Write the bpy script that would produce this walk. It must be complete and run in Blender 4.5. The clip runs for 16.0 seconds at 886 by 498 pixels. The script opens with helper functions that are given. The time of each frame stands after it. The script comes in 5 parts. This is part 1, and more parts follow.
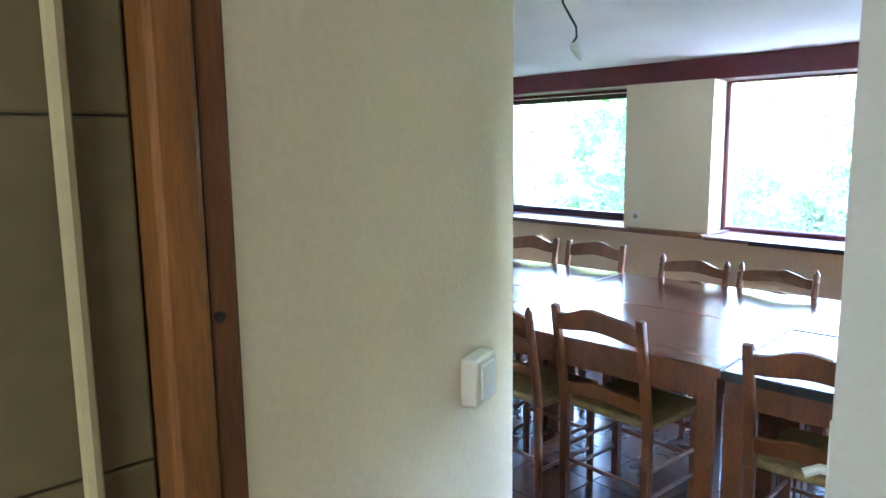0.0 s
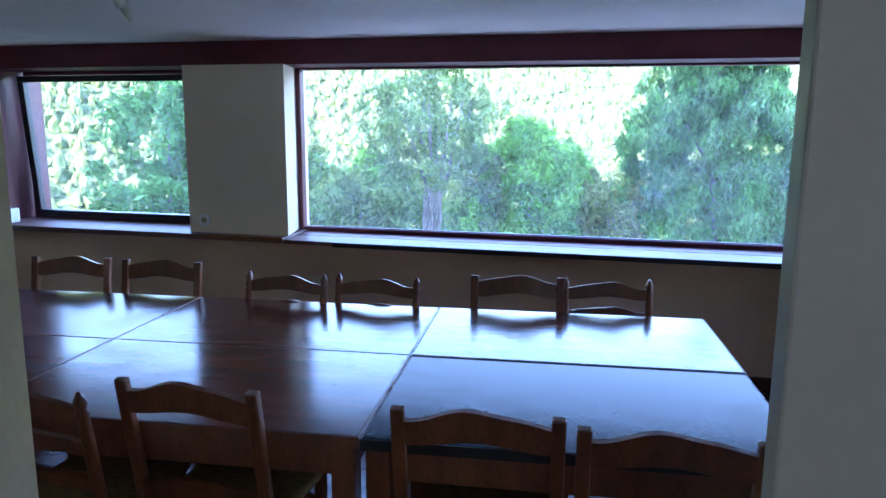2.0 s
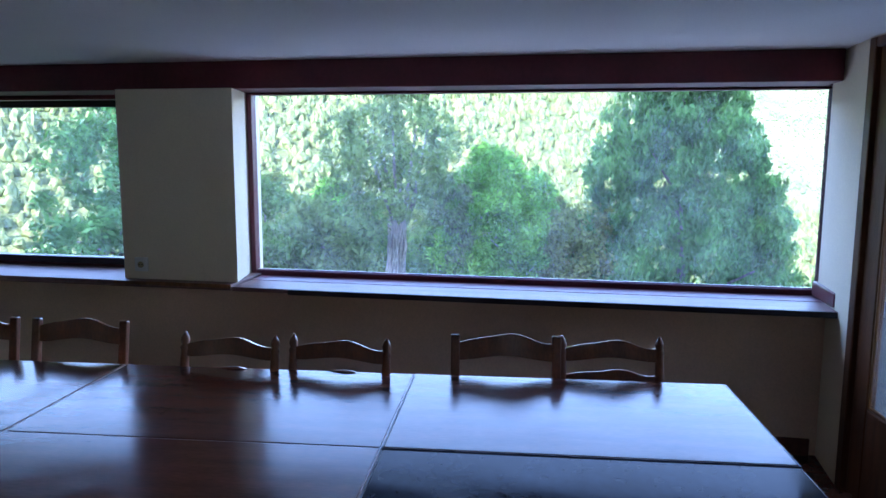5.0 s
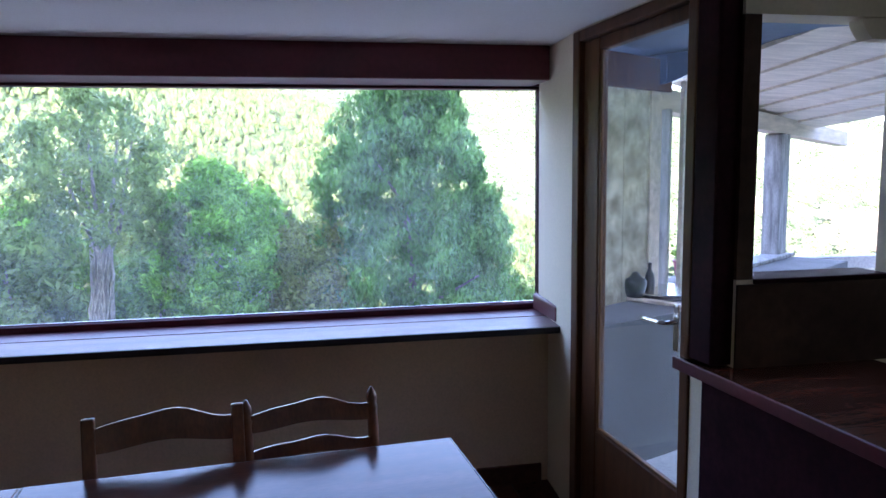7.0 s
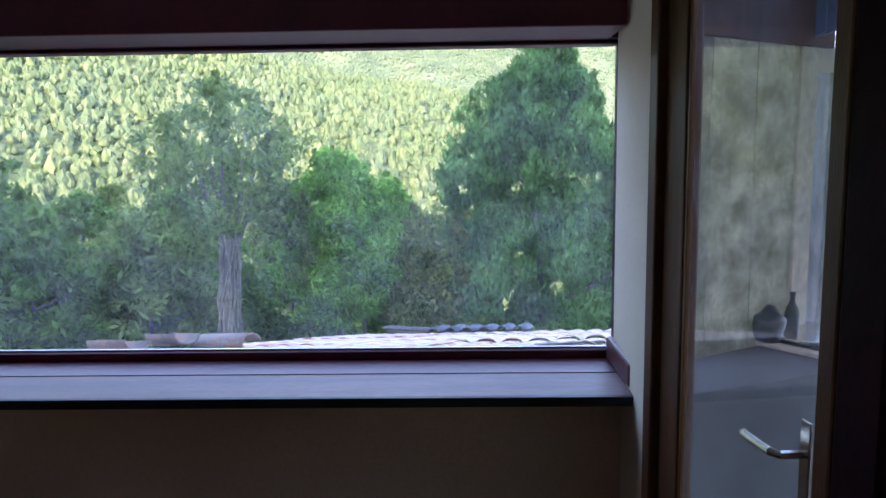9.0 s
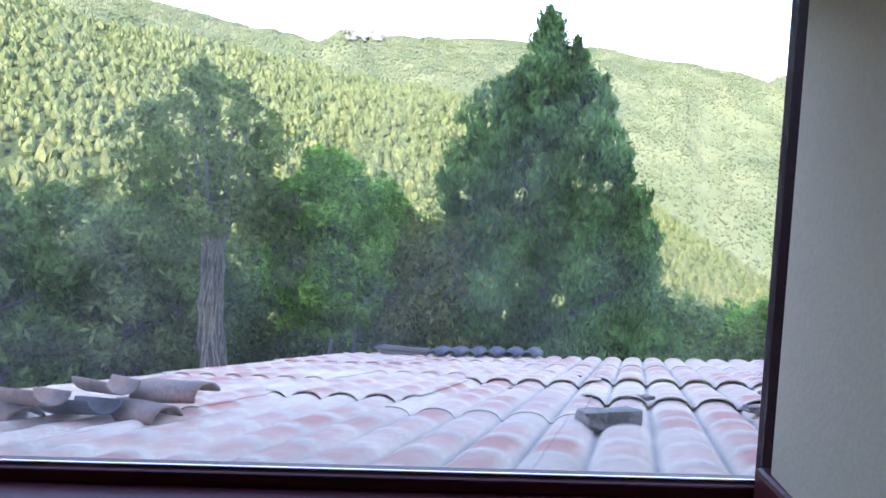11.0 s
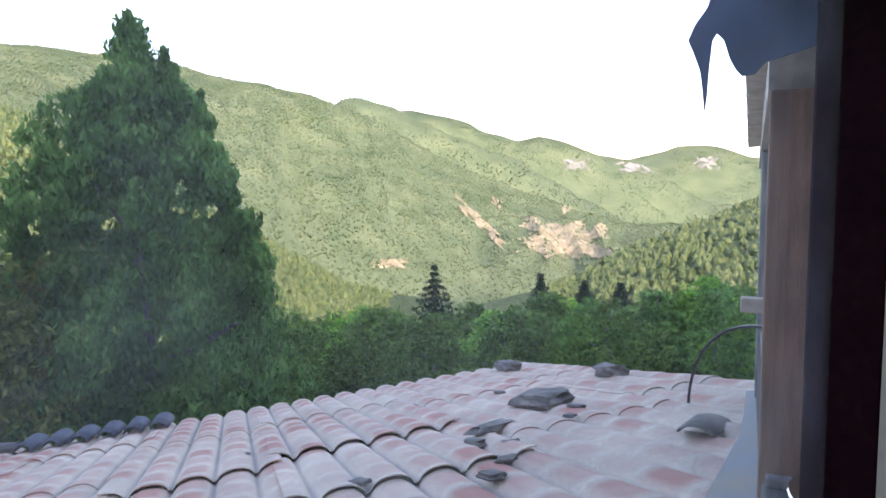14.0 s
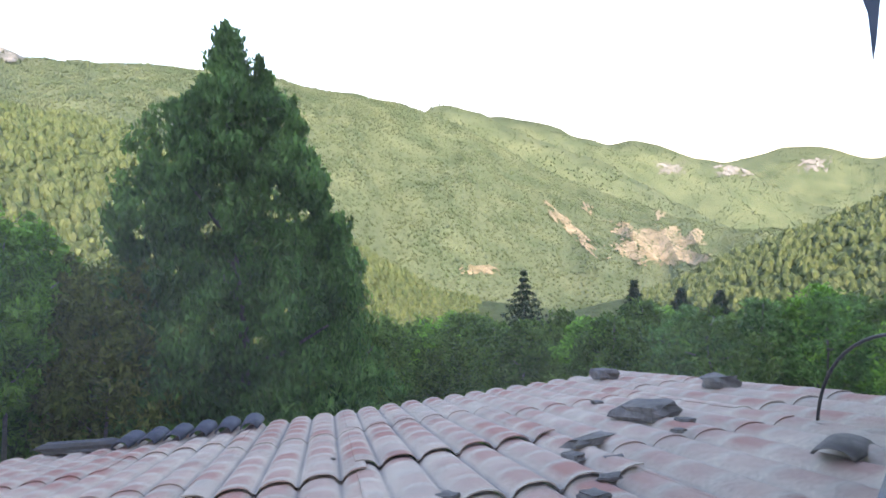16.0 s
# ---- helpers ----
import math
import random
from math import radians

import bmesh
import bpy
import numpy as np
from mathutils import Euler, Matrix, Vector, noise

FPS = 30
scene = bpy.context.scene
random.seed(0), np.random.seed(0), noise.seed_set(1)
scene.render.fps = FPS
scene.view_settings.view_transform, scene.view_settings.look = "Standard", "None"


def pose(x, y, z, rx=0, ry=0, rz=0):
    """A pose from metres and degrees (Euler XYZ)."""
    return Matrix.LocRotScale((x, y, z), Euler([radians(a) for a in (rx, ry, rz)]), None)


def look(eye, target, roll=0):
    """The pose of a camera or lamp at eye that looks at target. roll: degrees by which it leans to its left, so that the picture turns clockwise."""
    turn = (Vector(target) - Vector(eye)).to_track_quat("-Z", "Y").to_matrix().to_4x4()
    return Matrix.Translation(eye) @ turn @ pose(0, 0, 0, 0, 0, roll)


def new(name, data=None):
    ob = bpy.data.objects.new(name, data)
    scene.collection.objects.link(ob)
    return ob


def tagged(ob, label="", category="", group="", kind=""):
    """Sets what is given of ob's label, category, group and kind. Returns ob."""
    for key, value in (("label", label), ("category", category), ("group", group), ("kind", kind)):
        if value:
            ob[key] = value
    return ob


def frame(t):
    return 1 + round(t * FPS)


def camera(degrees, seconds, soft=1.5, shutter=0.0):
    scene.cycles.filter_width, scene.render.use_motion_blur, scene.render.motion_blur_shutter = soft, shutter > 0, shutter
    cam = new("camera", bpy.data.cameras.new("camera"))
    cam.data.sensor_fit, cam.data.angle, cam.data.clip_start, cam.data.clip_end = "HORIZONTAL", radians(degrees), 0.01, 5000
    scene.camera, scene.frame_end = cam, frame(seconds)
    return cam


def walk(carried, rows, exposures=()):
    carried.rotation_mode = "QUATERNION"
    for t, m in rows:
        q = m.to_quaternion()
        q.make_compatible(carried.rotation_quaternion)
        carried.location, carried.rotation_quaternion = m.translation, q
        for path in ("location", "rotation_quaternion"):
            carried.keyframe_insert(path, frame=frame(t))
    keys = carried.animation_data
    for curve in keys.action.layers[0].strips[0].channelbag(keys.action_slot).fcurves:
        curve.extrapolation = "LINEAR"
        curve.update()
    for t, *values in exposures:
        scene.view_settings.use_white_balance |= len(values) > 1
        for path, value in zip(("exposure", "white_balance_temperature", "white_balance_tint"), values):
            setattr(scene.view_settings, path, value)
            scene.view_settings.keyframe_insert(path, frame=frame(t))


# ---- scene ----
cam = camera(63.7, 16.0)
PATH = [
    (0, (0.65, 0.654, 1.553), (1.96, 2.137, 1.256), -0.7),
    (0.5, (0.782, 0.811, 1.54), (2.304, 2.076, 1.253), -0.9),
    (1, (0.892, 0.986, 1.552), (2.6, 1.974, 1.223), -0.0),
    (1.5, (1.038, 1.101, 1.555), (2.902, 1.74, 1.216), 0.5),
    (2, (1.237, 1.171, 1.596), (3.153, 1.63, 1.255), 0.4),
    (2.4, (1.359, 1.202, 1.607), (3.288, 1.656, 1.34), -0.2),
    (3, (1.495, 1.298, 1.608), (3.456, 1.644, 1.418), 0.0),
    (5.3, (1.816, 1.353, 1.619), (3.764, 1.704, 1.336), 0.4),
    (5.5, (1.873, 1.374, 1.602), (3.847, 1.558, 1.337), 0.2),
    (6, (2.008, 1.344, 1.602), (3.983, 1.188, 1.325), -0.0),
    (6.5, (2.222, 1.245, 1.597), (4.17, 0.864, 1.354), -0.5),
    (7, (2.422, 1.158, 1.59), (4.376, 0.799, 1.359), -0.7),
    (7.5, (2.655, 1.011, 1.583), (4.624, 0.732, 1.377), -1.0),
    (8, (2.872, 0.868, 1.574), (4.859, 0.782, 1.36), -1.3),
    (8.2, (2.96, 0.802, 1.574), (4.948, 0.837, 1.355), -1.7),
    (9.2, (3.50, 0.55, 1.585), (5.49, 0.60, 1.33), -0.7),
    (10.3, (4.082, 0.693, 1.597), (6.066, 0.787, 1.361), 0.1),
    (10.5, (4.18, 0.687, 1.595), (6.164, 0.776, 1.357), 0.2),
    (11, (4.424, 0.72, 1.59), (6.408, 0.747, 1.343), 1.2),
    (11.5, (4.641, 0.726, 1.596), (6.615, 0.553, 1.325), 0.8),
    (12, (4.898, 0.757, 1.589), (6.854, 0.435, 1.32), 0.7),
    (12.5, (5.092, 0.724, 1.621), (7.023, 0.258, 1.385), 0.2),
    (13, (5.251, 0.776, 1.624), (7.141, 0.155, 1.42), 0.4),
    (13.5, (5.343, 0.862, 1.677), (7.133, -0.004, 1.467), -0.0),
    (14, (5.455, 0.949, 1.676), (7.153, -0.09, 1.485), -0.6),
    (14.5, (5.514, 0.949, 1.67), (7.235, -0.052, 1.478), -1.7),
    (15, (5.582, 0.879, 1.656), (7.351, -0.035, 1.468), -2.0),
    (15.5, (5.668, 0.827, 1.625), (7.479, -0.003, 1.446), -1.6),
    (16, (5.705, 0.83, 1.598), (7.521, 0.01, 1.428), -1.2),
]

EXPOSURES = [(0.0, 6.6, 5800, 21), (0.5, 5.85, 5450, 21), (1.0, 5.2, 5400, 25), (1.5, 4.75, 5300, 27), (2.0, 4.4, 5200, 30), (2.5, 4.05, 5100, 29), (3.0, 3.95, 5000, 28),
             (5.5, 3.9, 5500, 33), (7.0, 3.9, 5900, 36), (8.0, 3.5, 6000, 34), (10.5, 2.95, 6400, 35), (12.0, 2.6, 6500, 33), (14.5, 2.05, 7000, 31), (16.0, 2.0, 7100, 30)]
walk(cam, [(t, look(eye, target, roll)) for t, eye, target, roll in PATH], EXPOSURES)

# ---- world and sun ----
world = bpy.data.worlds.new("sky")
scene.world = world
world.use_nodes = True
wn = world.node_tree
sky = wn.nodes.new("ShaderNodeTexSky")
sky.sky_type, sky.sun_disc = "NISHITA", False
sky.sun_elevation, sky.sun_rotation = radians(27), radians(284.3)
sky.air_density, sky.dust_density = 1.0, 1.0
wn.links.new(sky.outputs[0], wn.nodes["Background"].inputs[0])
wn.nodes["Background"].inputs[1].default_value = 0.15
sun = new("sun", bpy.data.lights.new("sun", "SUN"))
sun.data.energy, sun.data.angle, sun.data.color = 1.6, radians(0.5), (1.0, 0.86, 0.66)
SUN_FROM = Vector((-0.86, 0.22, 0.46))
sun.matrix_world = look(SUN_FROM * 50, (0, 0, 0))

# ---- materials ----


def material(name, base, rough=0.6, metal=0.0, var=0.12, scale=8.0, fine=60.0, bump=0.15, second=None, stretch=(1, 1, 1), spec=0.5, depth=0.004, coat=0.0, island=0.0):
    """Base colour with variation at two scales, and fine relief."""
    m = bpy.data.materials.new(name)
    m.use_nodes = True
    nt = m.node_tree
    b = nt.nodes["Principled BSDF"]
    b.inputs["Roughness"].default_value, b.inputs["Metallic"].default_value = rough, metal
    b.inputs["Specular IOR Level"].default_value, b.inputs["Coat Weight"].default_value = spec, coat
    b.inputs["Coat Roughness"].default_value = 0.12
    co = nt.nodes.new("ShaderNodeTexCoord")
    mp = nt.nodes.new("ShaderNodeMapping")
    mp.inputs["Scale"].default_value = stretch
    nt.links.new(co.outputs["Object"], mp.inputs[0])
    n1, n2 = nt.nodes.new("ShaderNodeTexNoise"), nt.nodes.new("ShaderNodeTexNoise")
    for n, sc in ((n1, scale), (n2, fine)):
        n.inputs["Scale"].default_value, n.inputs["Detail"].default_value = sc, 5
        nt.links.new(mp.outputs[0], n.inputs["Vector"])
    ramp = nt.nodes.new("ShaderNodeValToRGB")
    other = second or tuple(c * (1 - 2.2 * var) for c in base)
    ramp.color_ramp.elements[0].position, ramp.color_ramp.elements[1].position = 0.32, 0.68
    ramp.color_ramp.elements[0].color, ramp.color_ramp.elements[1].color = (*other, 1), (*base, 1)
    nt.links.new(n1.outputs[0], ramp.inputs[0])
    hsv = nt.nodes.new("ShaderNodeHueSaturation")
    nt.links.new(ramp.outputs[0], hsv.inputs["Color"])
    val = nt.nodes.new("ShaderNodeMapRange")
    val.inputs[1].default_value, val.inputs[2].default_value = 0.3, 0.7
    val.inputs[3].default_value, val.inputs[4].default_value = 1 - var, 1 + var
    nt.links.new(n2.outputs[0], val.inputs[0])
    last = val.outputs[0]
    if island:
        geo = nt.nodes.new("ShaderNodeNewGeometry")
        r = nt.nodes.new("ShaderNodeMapRange")
        r.inputs[3].default_value, r.inputs[4].default_value = 1 - island, 1 + island
        nt.links.new(geo.outputs["Random Per Island"], r.inputs[0])
        mul = nt.nodes.new("ShaderNodeMath")
        mul.operation = "MULTIPLY"
        nt.links.new(last, mul.inputs[0])
        nt.links.new(r.outputs[0], mul.inputs[1])
        last = mul.outputs[0]
    nt.links.new(last, hsv.inputs["Value"])
    nt.links.new(hsv.outputs[0], b.inputs["Base Color"])
    if bump:
        bp = nt.nodes.new("ShaderNodeBump")
        bp.inputs["Strength"].default_value, bp.inputs["Distance"].default_value = bump, depth
        nt.links.new(n2.outputs[0], bp.inputs["Height"])
        nt.links.new(bp.outputs[0], b.inputs["Normal"])
    return m


def leaf_material(name, dark, light, glow=0.45, island=0.5):
    """Leaves: colour by leaf and by clump, with some light through them."""
    m = material(name, light, 0.55, var=0.15, scale=0.9, fine=6.0, bump=0, second=dark, island=island, spec=0.3)
    nt = m.node_tree
    b, hsv = nt.nodes["Principled BSDF"], next(n for n in nt.nodes if n.type == "HUE_SAT")
    tr = nt.nodes.new("ShaderNodeBsdfTranslucent")
    mix = nt.nodes.new("ShaderNodeMixShader")
    mix.inputs[0].default_value = glow
    nt.links.new(hsv.outputs[0], tr.inputs[0])
    nt.links.new(b.outputs[0], mix.inputs[1])
    nt.links.new(tr.outputs[0], mix.inputs[2])
    nt.links.new(mix.outputs[0], nt.nodes["Material Output"].inputs[0])
    return m


def glass_material(name, dirt=0.03):
    m = bpy.data.materials.new(name)
    m.use_nodes = True
    nt = m.node_tree
    nt.nodes.remove(nt.nodes["Principled BSDF"])
    clear, gloss = nt.nodes.new("ShaderNodeBsdfTransparent"), nt.nodes.new("ShaderNodeBsdfGlossy")
    clear.inputs[0].default_value = (0.96, 0.985, 0.975, 1)
    gloss.inputs["Roughness"].default_value = 0.02
    facing = nt.nodes.new("ShaderNodeLayerWeight")
    steep, fr = nt.nodes.new("ShaderNodeMath"), nt.nodes.new("ShaderNodeMath")
    steep.operation, fr.operation = "POWER", "MULTIPLY_ADD"
    steep.inputs[1].default_value, fr.inputs[1].default_value, fr.inputs[2].default_value = 5, 0.6, 0.03
    nt.links.new(facing.outputs["Facing"], steep.inputs[0])
    nt.links.new(steep.outputs[0], fr.inputs[0])
    mix = nt.nodes.new("ShaderNodeMixShader")
    nt.links.new(fr.outputs[0], mix.inputs[0])
    nt.links.new(clear.outputs[0], mix.inputs[1])
    nt.links.new(gloss.outputs[0], mix.inputs[2])
    dust = nt.nodes.new("ShaderNodeBsdfTranslucent")
    dust.inputs[0].default_value = (0.8, 0.85, 0.9, 1)
    co, ns = nt.nodes.new("ShaderNodeTexCoord"), nt.nodes.new("ShaderNodeTexNoise")
    ns.inputs["Scale"].default_value, ns.inputs["Detail"].default_value = 5, 6
    nt.links.new(co.outputs["Object"], ns.inputs["Vector"])
    mr = nt.nodes.new("ShaderNodeMapRange")
    mr.inputs[1].default_value, mr.inputs[2].default_value = 0.3, 0.8
    mr.inputs[3].default_value, mr.inputs[4].default_value = dirt * 0.3, dirt * 2
    nt.links.new(ns.outputs[0], mr.inputs[0])
    mix2 = nt.nodes.new("ShaderNodeMixShader")
    nt.links.new(mr.outputs[0], mix2.inputs[0])
    nt.links.new(mix.outputs[0], mix2.inputs[1])
    nt.links.new(dust.outputs[0], mix2.inputs[2])
    nt.links.new(mix2.outputs[0], nt.nodes["Material Output"].inputs[0])
    return m




def smeared(m, low, high, scale, stretch):
    """Wiped and worn gloss: roughness that varies in streaks."""
    nt = m.node_tree
    co, mp, ns, mr = (nt.nodes.new("ShaderNode" + k) for k in ("TexCoord", "Mapping", "TexNoise", "MapRange"))
    mp.inputs["Scale"].default_value = stretch
    ns.inputs["Scale"].default_value, ns.inputs["Detail"].default_value, ns.inputs["Distortion"].default_value = scale, 6, 1.2
    mr.inputs[1].default_value, mr.inputs[2].default_value, mr.inputs[3].default_value, mr.inputs[4].default_value = 0.35, 0.68, low, high
    nt.links.new(co.outputs["Object"], mp.inputs[0])
    nt.links.new(mp.outputs[0], ns.inputs["Vector"])
    nt.links.new(ns.outputs[0], mr.inputs[0])
    nt.links.new(mr.outputs[0], nt.nodes["Principled BSDF"].inputs["Roughness"])
    return m


PLASTER = material("cream_plaster", (0.76, 0.66, 0.49), 0.9, var=0.04, scale=1.5, fine=90, bump=0.25)
PEACH = material("peach_plaster", (0.78, 0.56, 0.39), 0.9, var=0.07, scale=1.3, fine=90, bump=0.25)
CEIL = material("ceiling_paint", (0.78, 0.77, 0.74), 0.9, var=0.03, scale=1.2, fine=120, bump=0.2)
RED = material("red_brown_paint", (0.12, 0.014, 0.022), 0.45, var=0.15, scale=4, fine=40, bump=0.2)
DARKWOOD_AND_SHADE = material("dark_wood_and_shaded_red", (0.034, 0.008, 0.012), 0.65, var=0.2, scale=6, fine=50, bump=0.2, spec=0.06)
BROWN = material("varnished_door_wood", (0.14, 0.055, 0.022), 0.45, var=0.2, scale=3, fine=30, bump=0.2, stretch=(8, 8, 1), spec=0.25)
WAINSCOT = material("brown_panel", (0.075, 0.04, 0.026), 0.6, var=0.2, scale=3, fine=30, bump=0.2, spec=0.12)
CHAIR = material("stained_chair_wood", (0.20, 0.062, 0.022), 0.38, var=0.2, scale=5, fine=40, bump=0.15, stretch=(3, 3, 1), coat=0.3)
TABLE = material("polished_table_wood", (0.12, 0.04, 0.022), 0.2, var=0.18, scale=2.5, fine=30, bump=0.05, stretch=(6, 1, 6), spec=0.12)
TABLE_DARK = material("dark_laminate", (0.009, 0.014, 0.024), 0.22, var=0.3, scale=3, fine=25, bump=0.03, spec=0.035)
BLACK = material("black_edge", (0.012, 0.011, 0.013), 0.4, var=0.1, bump=0.1)
smeared(TABLE, 0.12, 0.23, 2.2, (1.5, 1, 1))
smeared(TABLE_DARK, 0.09, 0.24, 2.2, (2, 1, 1))
RUSH = material("woven_rush", (0.36, 0.24, 0.09), 0.8, var=0.25, scale=30, fine=160, bump=0.6, stretch=(1, 4, 1))
SILL = material("worn_sill_board", (0.20, 0.092, 0.07), 0.5, var=0.22, scale=3, fine=40, bump=0.2, stretch=(4, 0.6, 1))
FLOOR = material("floor_tile_glaze", (0.13, 0.055, 0.035), 0.22, var=0.2, scale=3, fine=30, bump=0.08)
GROUT = material("grout", (0.10, 0.09, 0.08), 0.9, var=0.15, bump=0.3)
WHITE = material("white_plastic", (0.74, 0.74, 0.70), 0.35, var=0.03, bump=0)
DOORWHITE = material("white_door_paint", (0.68, 0.69, 0.68), 0.5, var=0.03, scale=2, fine=60, bump=0.1)
METAL = material("bright_metal", (0.7, 0.68, 0.62), 0.25, 1.0, var=0.05, bump=0)
OAK = material("orange_pine", (0.23, 0.09, 0.02), 0.45, var=0.2, scale=3, fine=30, bump=0.2, stretch=(9, 9, 1))
TILEWALL = material("beige_wall_tile", (0.15, 0.12, 0.055), 0.5, var=0.12, scale=3, fine=30, bump=0.1)
TIMBER = material("weathered_timber", (0.34, 0.185, 0.115), 0.8, var=0.2, scale=4, fine=50, bump=0.4, stretch=(6, 6, 1))
WEATHERED = material("weathered_grey_timber", (0.38, 0.37, 0.35), 0.85, var=0.25, scale=4, fine=50, bump=0.4, stretch=(6, 6, 1))
PALETIMBER = material("pale_sawn_timber", (0.68, 0.57, 0.44), 0.75, var=0.15, scale=4, fine=50, bump=0.3, stretch=(1, 6, 6))
CONCRETE = material("grey_render", (0.12, 0.12, 0.115), 0.9, var=0.15, scale=2, fine=40, bump=0.4)
TARP = material("blue_grey_tarpaulin", (0.075, 0.125, 0.21), 0.5, var=0.15, scale=6, fine=60, bump=0.3)
STONE = material("grey_slate_stone", (0.27, 0.25, 0.22), 0.85, var=0.3, scale=8, fine=60, bump=0.8, depth=0.01)
SLATE = material("dark_slate_tile", (0.10, 0.11, 0.14), 0.7, var=0.2, scale=6, fine=50, bump=0.4)
CLAY = material("old_clay_tile", (0.34, 0.20, 0.14), 0.85, var=0.25, scale=6, fine=50, bump=0.5, second=(0.24, 0.21, 0.19))
ZINC = material("zinc_flashing", (0.12, 0.165, 0.21), 0.6, 0.0, var=0.2, scale=3, fine=30, bump=0.15, second=(0.20, 0.17, 0.13))
CABLE = material("black_cable", (0.03, 0.03, 0.035), 0.5, bump=0)
GLASS = glass_material("window_glass", 0.022)
CLEAR = glass_material("clear_glass", 0.02)
BARK = material("ivy_bark", (0.34, 0.31, 0.27), 0.9, var=0.3, scale=4, fine=25, bump=0.8, stretch=(3, 3, 0.5), depth=0.03)
PALEBARK = material("pale_bark", (0.56, 0.51, 0.42), 0.9, var=0.2, scale=5, fine=25, bump=0.5)
LEAF_MAIN = leaf_material("leaf_deep_green", (0.085, 0.20, 0.05), (0.20, 0.39, 0.105), 0.5)
LEAF_BRIGHT = leaf_material("leaf_fresh_green", (0.15, 0.35, 0.05), (0.31, 0.58, 0.095), 0.5)
LEAF_GREY = leaf_material("leaf_grey_green", (0.14, 0.22, 0.065), (0.28, 0.38, 0.12), 0.5)
LEAF_OLIVE = leaf_material("leaf_olive", (0.15, 0.22, 0.05), (0.32, 0.38, 0.10), 0.5)
LEAF_HEDGE = leaf_material("leaf_shade_green", (0.085, 0.17, 0.038), (0.19, 0.315, 0.07))
SHEETING = leaf_material("mottled_sheeting", (0.24, 0.215, 0.15), (0.62, 0.57, 0.43), 0.55, 0.12)
for node in SHEETING.node_tree.nodes:         # blotches of dust a hand wide
    if node.type == "TEX_NOISE":
        node.inputs["Scale"].default_value *= 9
NEEDLE = leaf_material("needle_dark", (0.03, 0.06, 0.03), (0.05, 0.085, 0.04))
FOREST = leaf_material("forest_crowns", (0.06, 0.108, 0.036), (0.17, 0.215, 0.074), 0.2, 0.3)
next(n for n in FOREST.node_tree.nodes if n.type == "TEX_NOISE" and n.inputs["Scale"].default_value < 1).inputs["Scale"].default_value = 0.3

# ---- mesh helpers ----


def part(name, bm, mat, parent=None, label=""):
    me = bpy.data.meshes.new(name)
    bm.normal_update()
    bm.to_mesh(me)
    bm.free()
    me.materials.append(mat)
    ob = new(name, me)
    ob.parent = parent
    if label:
        tagged(ob, label)
    return ob


def thing(name, at, label, category, group="", rz=0.0, kind=""):
    ob = new(name)
    ob.matrix_basis = pose(*at, 0, 0, rz)
    ob.empty_display_size = 0.1
    return tagged(ob, label, category, group, kind)


def smooth(ob):
    ob.data.polygons.foreach_set("use_smooth", [True] * len(ob.data.polygons))
    return ob


def box(bm, lo, hi, bevel=0.0, m=None):
    """A box from corner lo to corner hi, bevelled, moved by m."""
    r = bmesh.ops.create_cube(bm, size=1)
    vs = r["verts"]
    c = [(a + b) / 2 for a, b in zip(lo, hi)]
    d = [abs(b - a) for a, b in zip(lo, hi)]
    for v in vs:
        v.co = Vector((v.co.x * d[0] + c[0], v.co.y * d[1] + c[1], v.co.z * d[2] + c[2]))
    if bevel:
        es = list({e for v in vs for e in v.link_edges})
        out = bmesh.ops.bevel(bm, geom=es, offset=min(bevel, min(d) * 0.4), segments=2, affect="EDGES", profile=0.5)
        vs = list({v for v in out["verts"]} | {v for v in vs if v.is_valid})
    if m is not None:
        bmesh.ops.transform(bm, matrix=m, verts=vs)
    return bm


def boxed(lo, hi, bevel=0.0, m=None):
    return box(bmesh.new(), lo, hi, bevel, m)


def prism(points, lo, hi, axis="z"):
    """An outline of 2D points drawn out from lo to hi along an axis."""
    bm = bmesh.new()
    put = {"z": lambda p, h: (p[0], p[1], h), "x": lambda p, h: (h, p[0], p[1]), "y": lambda p, h: (p[0], h, p[1])}[axis]
    a, b = [bm.verts.new(put(p, lo)) for p in points], [bm.verts.new(put(p, hi)) for p in points]
    n = len(points)
    bm.faces.new(a[::-1]), bm.faces.new(b)
    for i in range(n):
        bm.faces.new((a[i], a[(i + 1) % n], b[(i + 1) % n], b[i]))
    bmesh.ops.recalc_face_normals(bm, faces=bm.faces)
    return bm


def lathe(profile, n=10, bm=None, m=None):
    """A turned shape: rows of radius and height."""
    bm = bm or bmesh.new()
    rings = [[bm.verts.new((r * math.cos(2 * math.pi * i / n), r * math.sin(2 * math.pi * i / n), z)) for i in range(n)] for r, z in profile]
    for a, b in zip(rings, rings[1:]):
        for i in range(n):
            bm.faces.new((a[i], a[(i + 1) % n], b[(i + 1) % n], b[i]))
    bm.faces.new(rings[0][::-1]), bm.faces.new(rings[-1])
    if m is not None:
        bmesh.ops.transform(bm, matrix=m, verts=[v for r in rings for v in r])
    return bm


